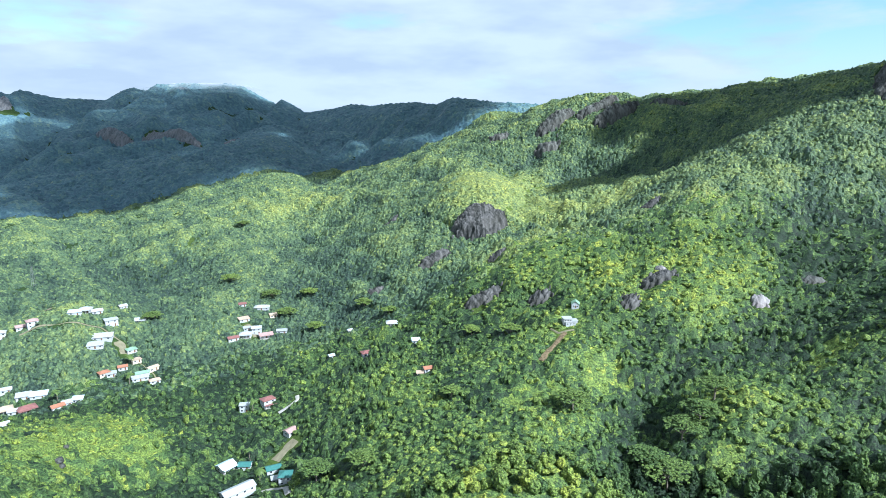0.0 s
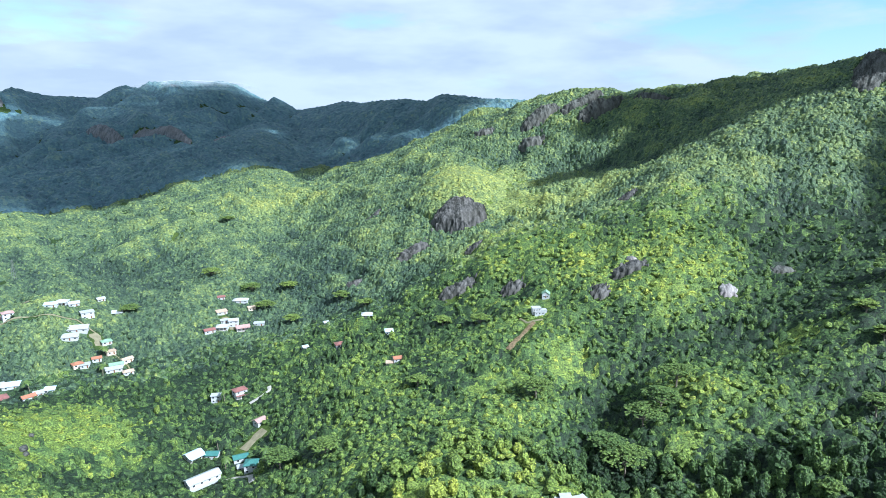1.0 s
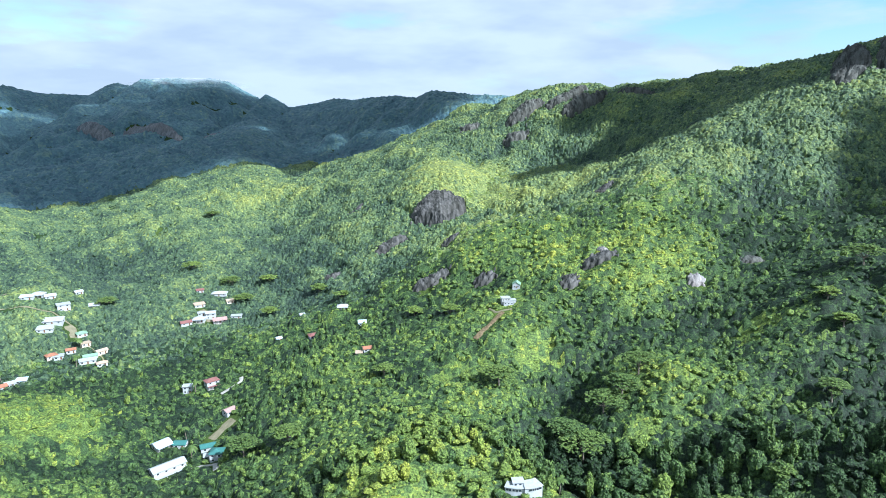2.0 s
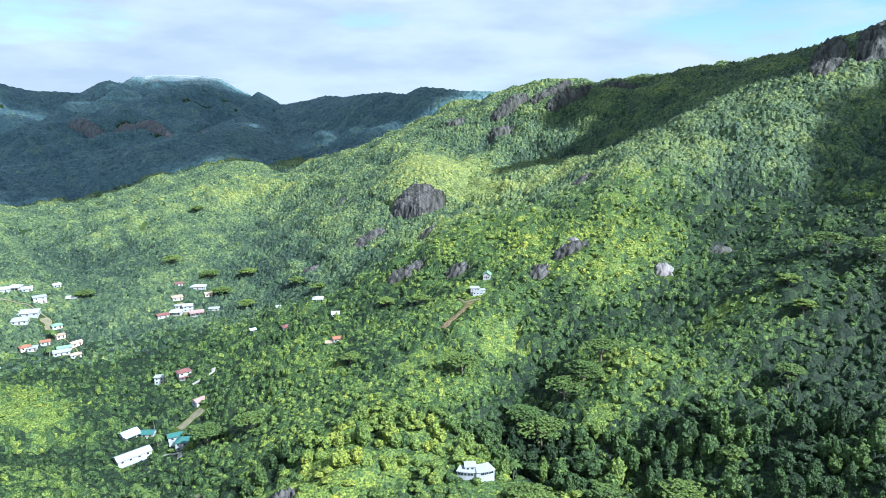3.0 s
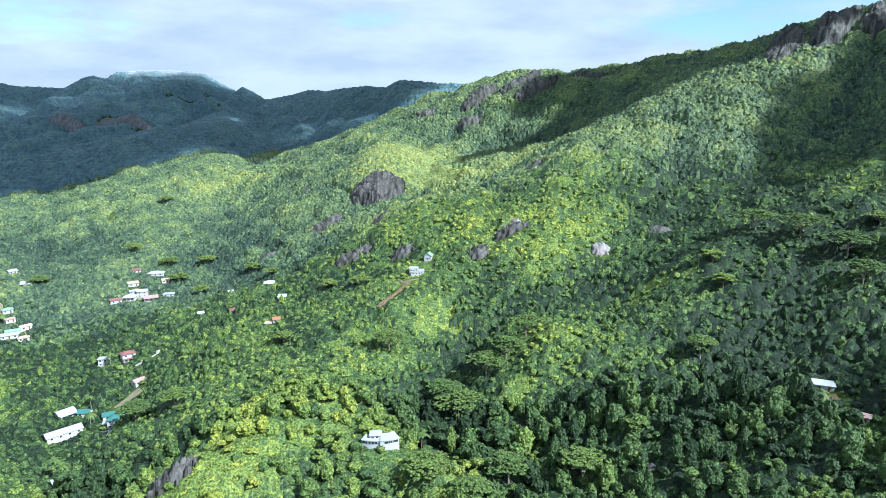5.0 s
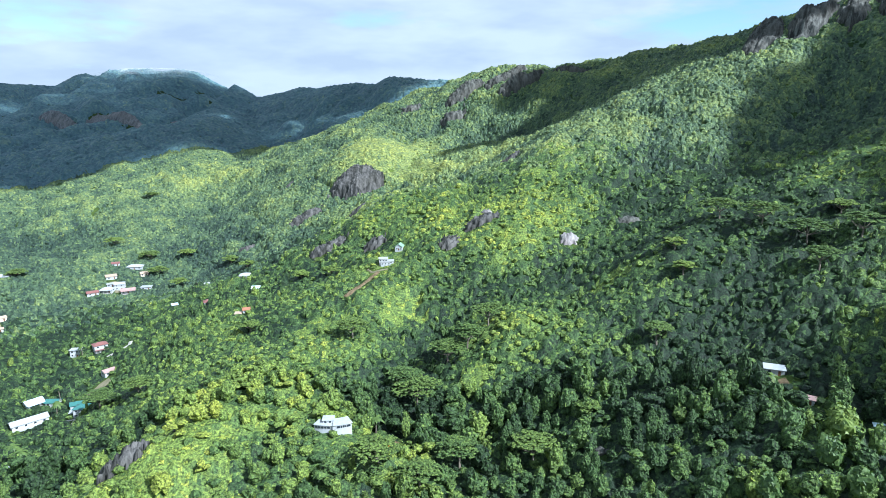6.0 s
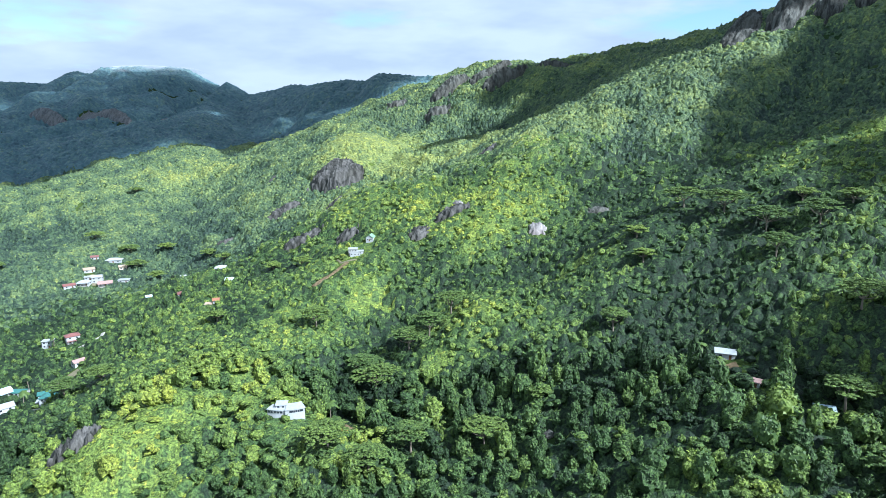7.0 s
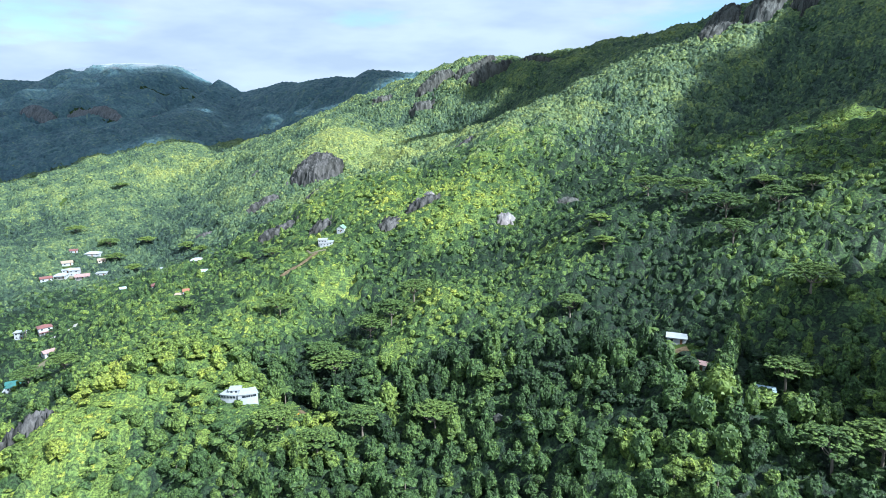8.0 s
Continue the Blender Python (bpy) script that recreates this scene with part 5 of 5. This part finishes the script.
# hue lowered to paint shade between the trees, less so from 325 m outwards
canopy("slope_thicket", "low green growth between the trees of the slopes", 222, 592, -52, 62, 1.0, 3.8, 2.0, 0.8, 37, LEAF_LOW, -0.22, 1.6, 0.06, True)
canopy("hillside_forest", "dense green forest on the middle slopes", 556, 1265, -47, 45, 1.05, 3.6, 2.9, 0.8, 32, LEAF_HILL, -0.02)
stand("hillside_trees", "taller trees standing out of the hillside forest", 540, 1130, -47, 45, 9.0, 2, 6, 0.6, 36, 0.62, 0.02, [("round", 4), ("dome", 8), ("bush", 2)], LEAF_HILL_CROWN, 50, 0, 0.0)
# the far woods carry distance haze in their leaf colour
canopy("far_forest", "distant woods on the mountain range in a haze-blue green", 1165, 1950, -47, 30, 2.8, 6.5, 3.0, 1.2, 33, LEAF_MOUNTAIN, -0.05)
stand("forest_behind", "woods around the valley beyond the view", 150, 232, -180, 180, 11, 1, 20, 1.0, 34, 1.3)


def scrub(name, label, d0, d1, spacing, seed, size):
    """Low creeper and fern cover of the open slopes."""
    rng = np.random.default_rng(seed)
    x, y = scatter(d0, d1, -50, 60, spacing, rng)
    g = glade(x, y)
    yard = nearest_garden(x, y) < 0.5
    ok = ((g > 0.25) | yard) & (nearest_bare(x, y) > 0.3)
    x, y, g, yard = x[ok], y[ok], g[ok], yard[ok]
    V, F, H = clumps(np.stack([x, y, land(x, y) + np.where(yard, 0.25, 0.7) * size], -1), size * rng.uniform(0.6, 1.2, len(x)) * np.where(yard, 0.6, 1.0), 0.55, LUMP_FEW, rng)
    hue = np.clip(np.where(yard, 0.36, 0.50) + 0.14 * rough_land(x, y, 22) + rng.normal(0, 0.08, len(x)), 0.3, 0.95)
    me = with_hue(mesh_from(name, V, F, [LEAF_STAND], True), H + np.repeat(hue, len(LUMP_FEW[1])))
    return tagged(new(name, me), label, "scrub", kind="stuff")


scrub("near_scrub", "yellow-green low scrub and creepers on open ground", 232, 440, 1.25, 41, 0.62)
scrub("hill_scrub", "yellow-green low scrub on the domed hill", 440, 580, 1.6, 42, 0.9)


# ---------------------------------------------------------------- clouds overhead that shade the land
def cloud_material(name, thick):
    """Bright vapour that still lets part of the sun through."""
    m, nt, b = material(name, 1.0, 0.0)
    nz = noise_node(nt, 0.02, 4)
    r = ramp_node(nt, [(0.3, (0.82, 0.84, 0.87)), (0.7, (0.90, 0.91, 0.92))])
    nt.links.new(nz.outputs["Fac"], r.inputs["Fac"])
    nt.links.new(r.outputs["Color"], b.inputs["Base Color"])
    b.inputs["Alpha"].default_value = thick
    return m


CLOUD, THIN_CLOUD = cloud_material("cloud_vapour", 0.55), cloud_material("thin_cloud_vapour", 0.38)
# what each one shades: x, y, half width, half depth, turn
# all out of view; those below y 220 are added to darken the near slope
CLOUDS = [(-690, 1290, 330, 320, 0), (-430, 1560, 330, 150, 0), (-470, 1060, 130, 140, 0), (-150, 1330, 170, 140, -35), (0, 1200, 110, 80, -35), (-570, 1030, 150, 150, 0), (-300, 1140, 150, 115, 0), (-180, 1130, 120, 110, 0), (-920, 1570, 250, 140, 0), (-40, 1370, 150, 110, -30),
          (165, 690, 55, 26, 20), (250, 690, 85, 48, 25), (345, 690, 85, 60, 10), (420, 650, 60, 50, 0), (330, 745, 90, 45, -30), (250, 790, 60, 30, -30), (402, 462, 62, 66, 10), (455, 455, 60, 70, 0), (400, 345, 36, 28, 0), (316, 200, 36, 30, 20), (322, 214, 30, 24, 0), (298, 196, 30, 22, -25), (428, 510, 64, 58, 10), (452, 430, 62, 58, 0), (462, 480, 46, 36, 0), (395, 318, 36, 34, 0), (292, 214, 26, 20, 0), (304, 170, 28, 18, 0), (283, 204, 24, 17, 0), (520, 530, 60, 60, 0), (-330, 1230, 120, 130, 0), (-400, 1400, 90, 90, 0), (-285, 1440, 120, 110, 0), (-230, 1560, 150, 90, 0), (290, 815, 80, 40, -15), (390, 750, 75, 45, -20), (455, 700, 60, 45, -20)]
CLOUD_HEIGHT = 780.0


def cloud(x, y, a, b, turn, seed):
    rng = np.random.default_rng(seed)
    bm = bmesh.new()
    n = 16
    for k in range(n):
        q, t = math.sqrt((k + 0.2) / n), k * 2.4
        c = Vector((0.72 * a * q * math.cos(t), 0.72 * b * q * math.sin(t), rng.uniform(-0.05, 0.15) * b))
        r = rng.uniform(0.34, 0.5)
        bmesh.ops.create_icosphere(bm, subdivisions=2, radius=1.0, matrix=Matrix.Translation(c) @ Matrix.Diagonal((a * r, b * r, 0.3 * b * r + 6, 1)))
    for v in bm.verts:
        v.co *= 1 + 0.16 * noise.noise(v.co / (0.3 * b) + Vector((seed, 0, 0)))
    me = bpy.data.meshes.new("cloud")
    bm.to_mesh(me)
    bm.free()
    me.materials.append(THIN_CLOUD if y > 1000 else CLOUD)
    ob = new("cloud", me)
    k = (CLOUD_HEIGHT - float(land(x, y))) / SUN_WAY.z
    ob.matrix_world = pose(x + SUN_WAY.x * k, y + SUN_WAY.y * k, CLOUD_HEIGHT, 0, 0, turn)
    return tagged(ob, "white cumulus cloud above the valley, out of view, that shades the land", "cloud", "drifting clouds")


for k, row in enumerate(CLOUDS):
    cloud(*row, 500 + k)


def cap_cloud():
    """The soft cap of mist that sits on the highest peak: it thins out towards its ends and its lower side."""
    m, nt, b = material("mountain_mist", 1.0, 0.0)
    nz = noise_node(nt, 0.016, 5, 0.6)
    tc, xyz = nt.nodes.new("ShaderNodeTexCoord"), nt.nodes.new("ShaderNodeSeparateXYZ")
    nt.links.new(tc.outputs["Generated"], xyz.inputs["Vector"])
    ends = ramp_node(nt, [(0.05, (0, 0, 0)), (0.35, (1, 1, 1)), (0.7, (1, 1, 1)), (0.96, (0, 0, 0))])
    nt.links.new(xyz.outputs["X"], ends.inputs["Fac"])
    low = ramp_node(nt, [(0.1, (0, 0, 0)), (0.75, (0.34, 0.34, 0.34))])
    nt.links.new(xyz.outputs["Z"], low.inputs["Fac"])
    r = ramp_node(nt, [(0.34, (0.15, 0.15, 0.15)), (0.64, (1, 1, 1))])
    nt.links.new(nz.outputs["Fac"], r.inputs["Fac"])
    fade = mix_color(nt, 1.0, ends.outputs["Color"], low.outputs["Color"], "MULTIPLY")
    nt.links.new(mix_color(nt, 1.0, fade, r.outputs["Color"], "MULTIPLY"), b.inputs["Alpha"])
    b.inputs["Base Color"].default_value = (0.9, 0.91, 0.92, 1)
    bm = bmesh.new()
    bmesh.ops.create_icosphere(bm, subdivisions=5, radius=1.0)
    for v in bm.verts:
        k = 1 + 0.10 * noise.noise(v.co * 2.5)
        v.co = Vector((175 * v.co.x * k, 45 * v.co.y * k, 17 * v.co.z * k - 10 * v.co.x * v.co.x))
    me = bpy.data.meshes.new("cloud")
    bm.to_mesh(me)
    bm.free()
    for f in me.polygons:
        f.use_smooth = True
    me.materials.append(m)
    ob = new("cloud", me)
    ob.matrix_world = pose(-600, 1625, 300, 0, 0, 8)
    tagged(ob, "thin white mist clinging to the mountain's summit", "cloud")


cap_cloud()
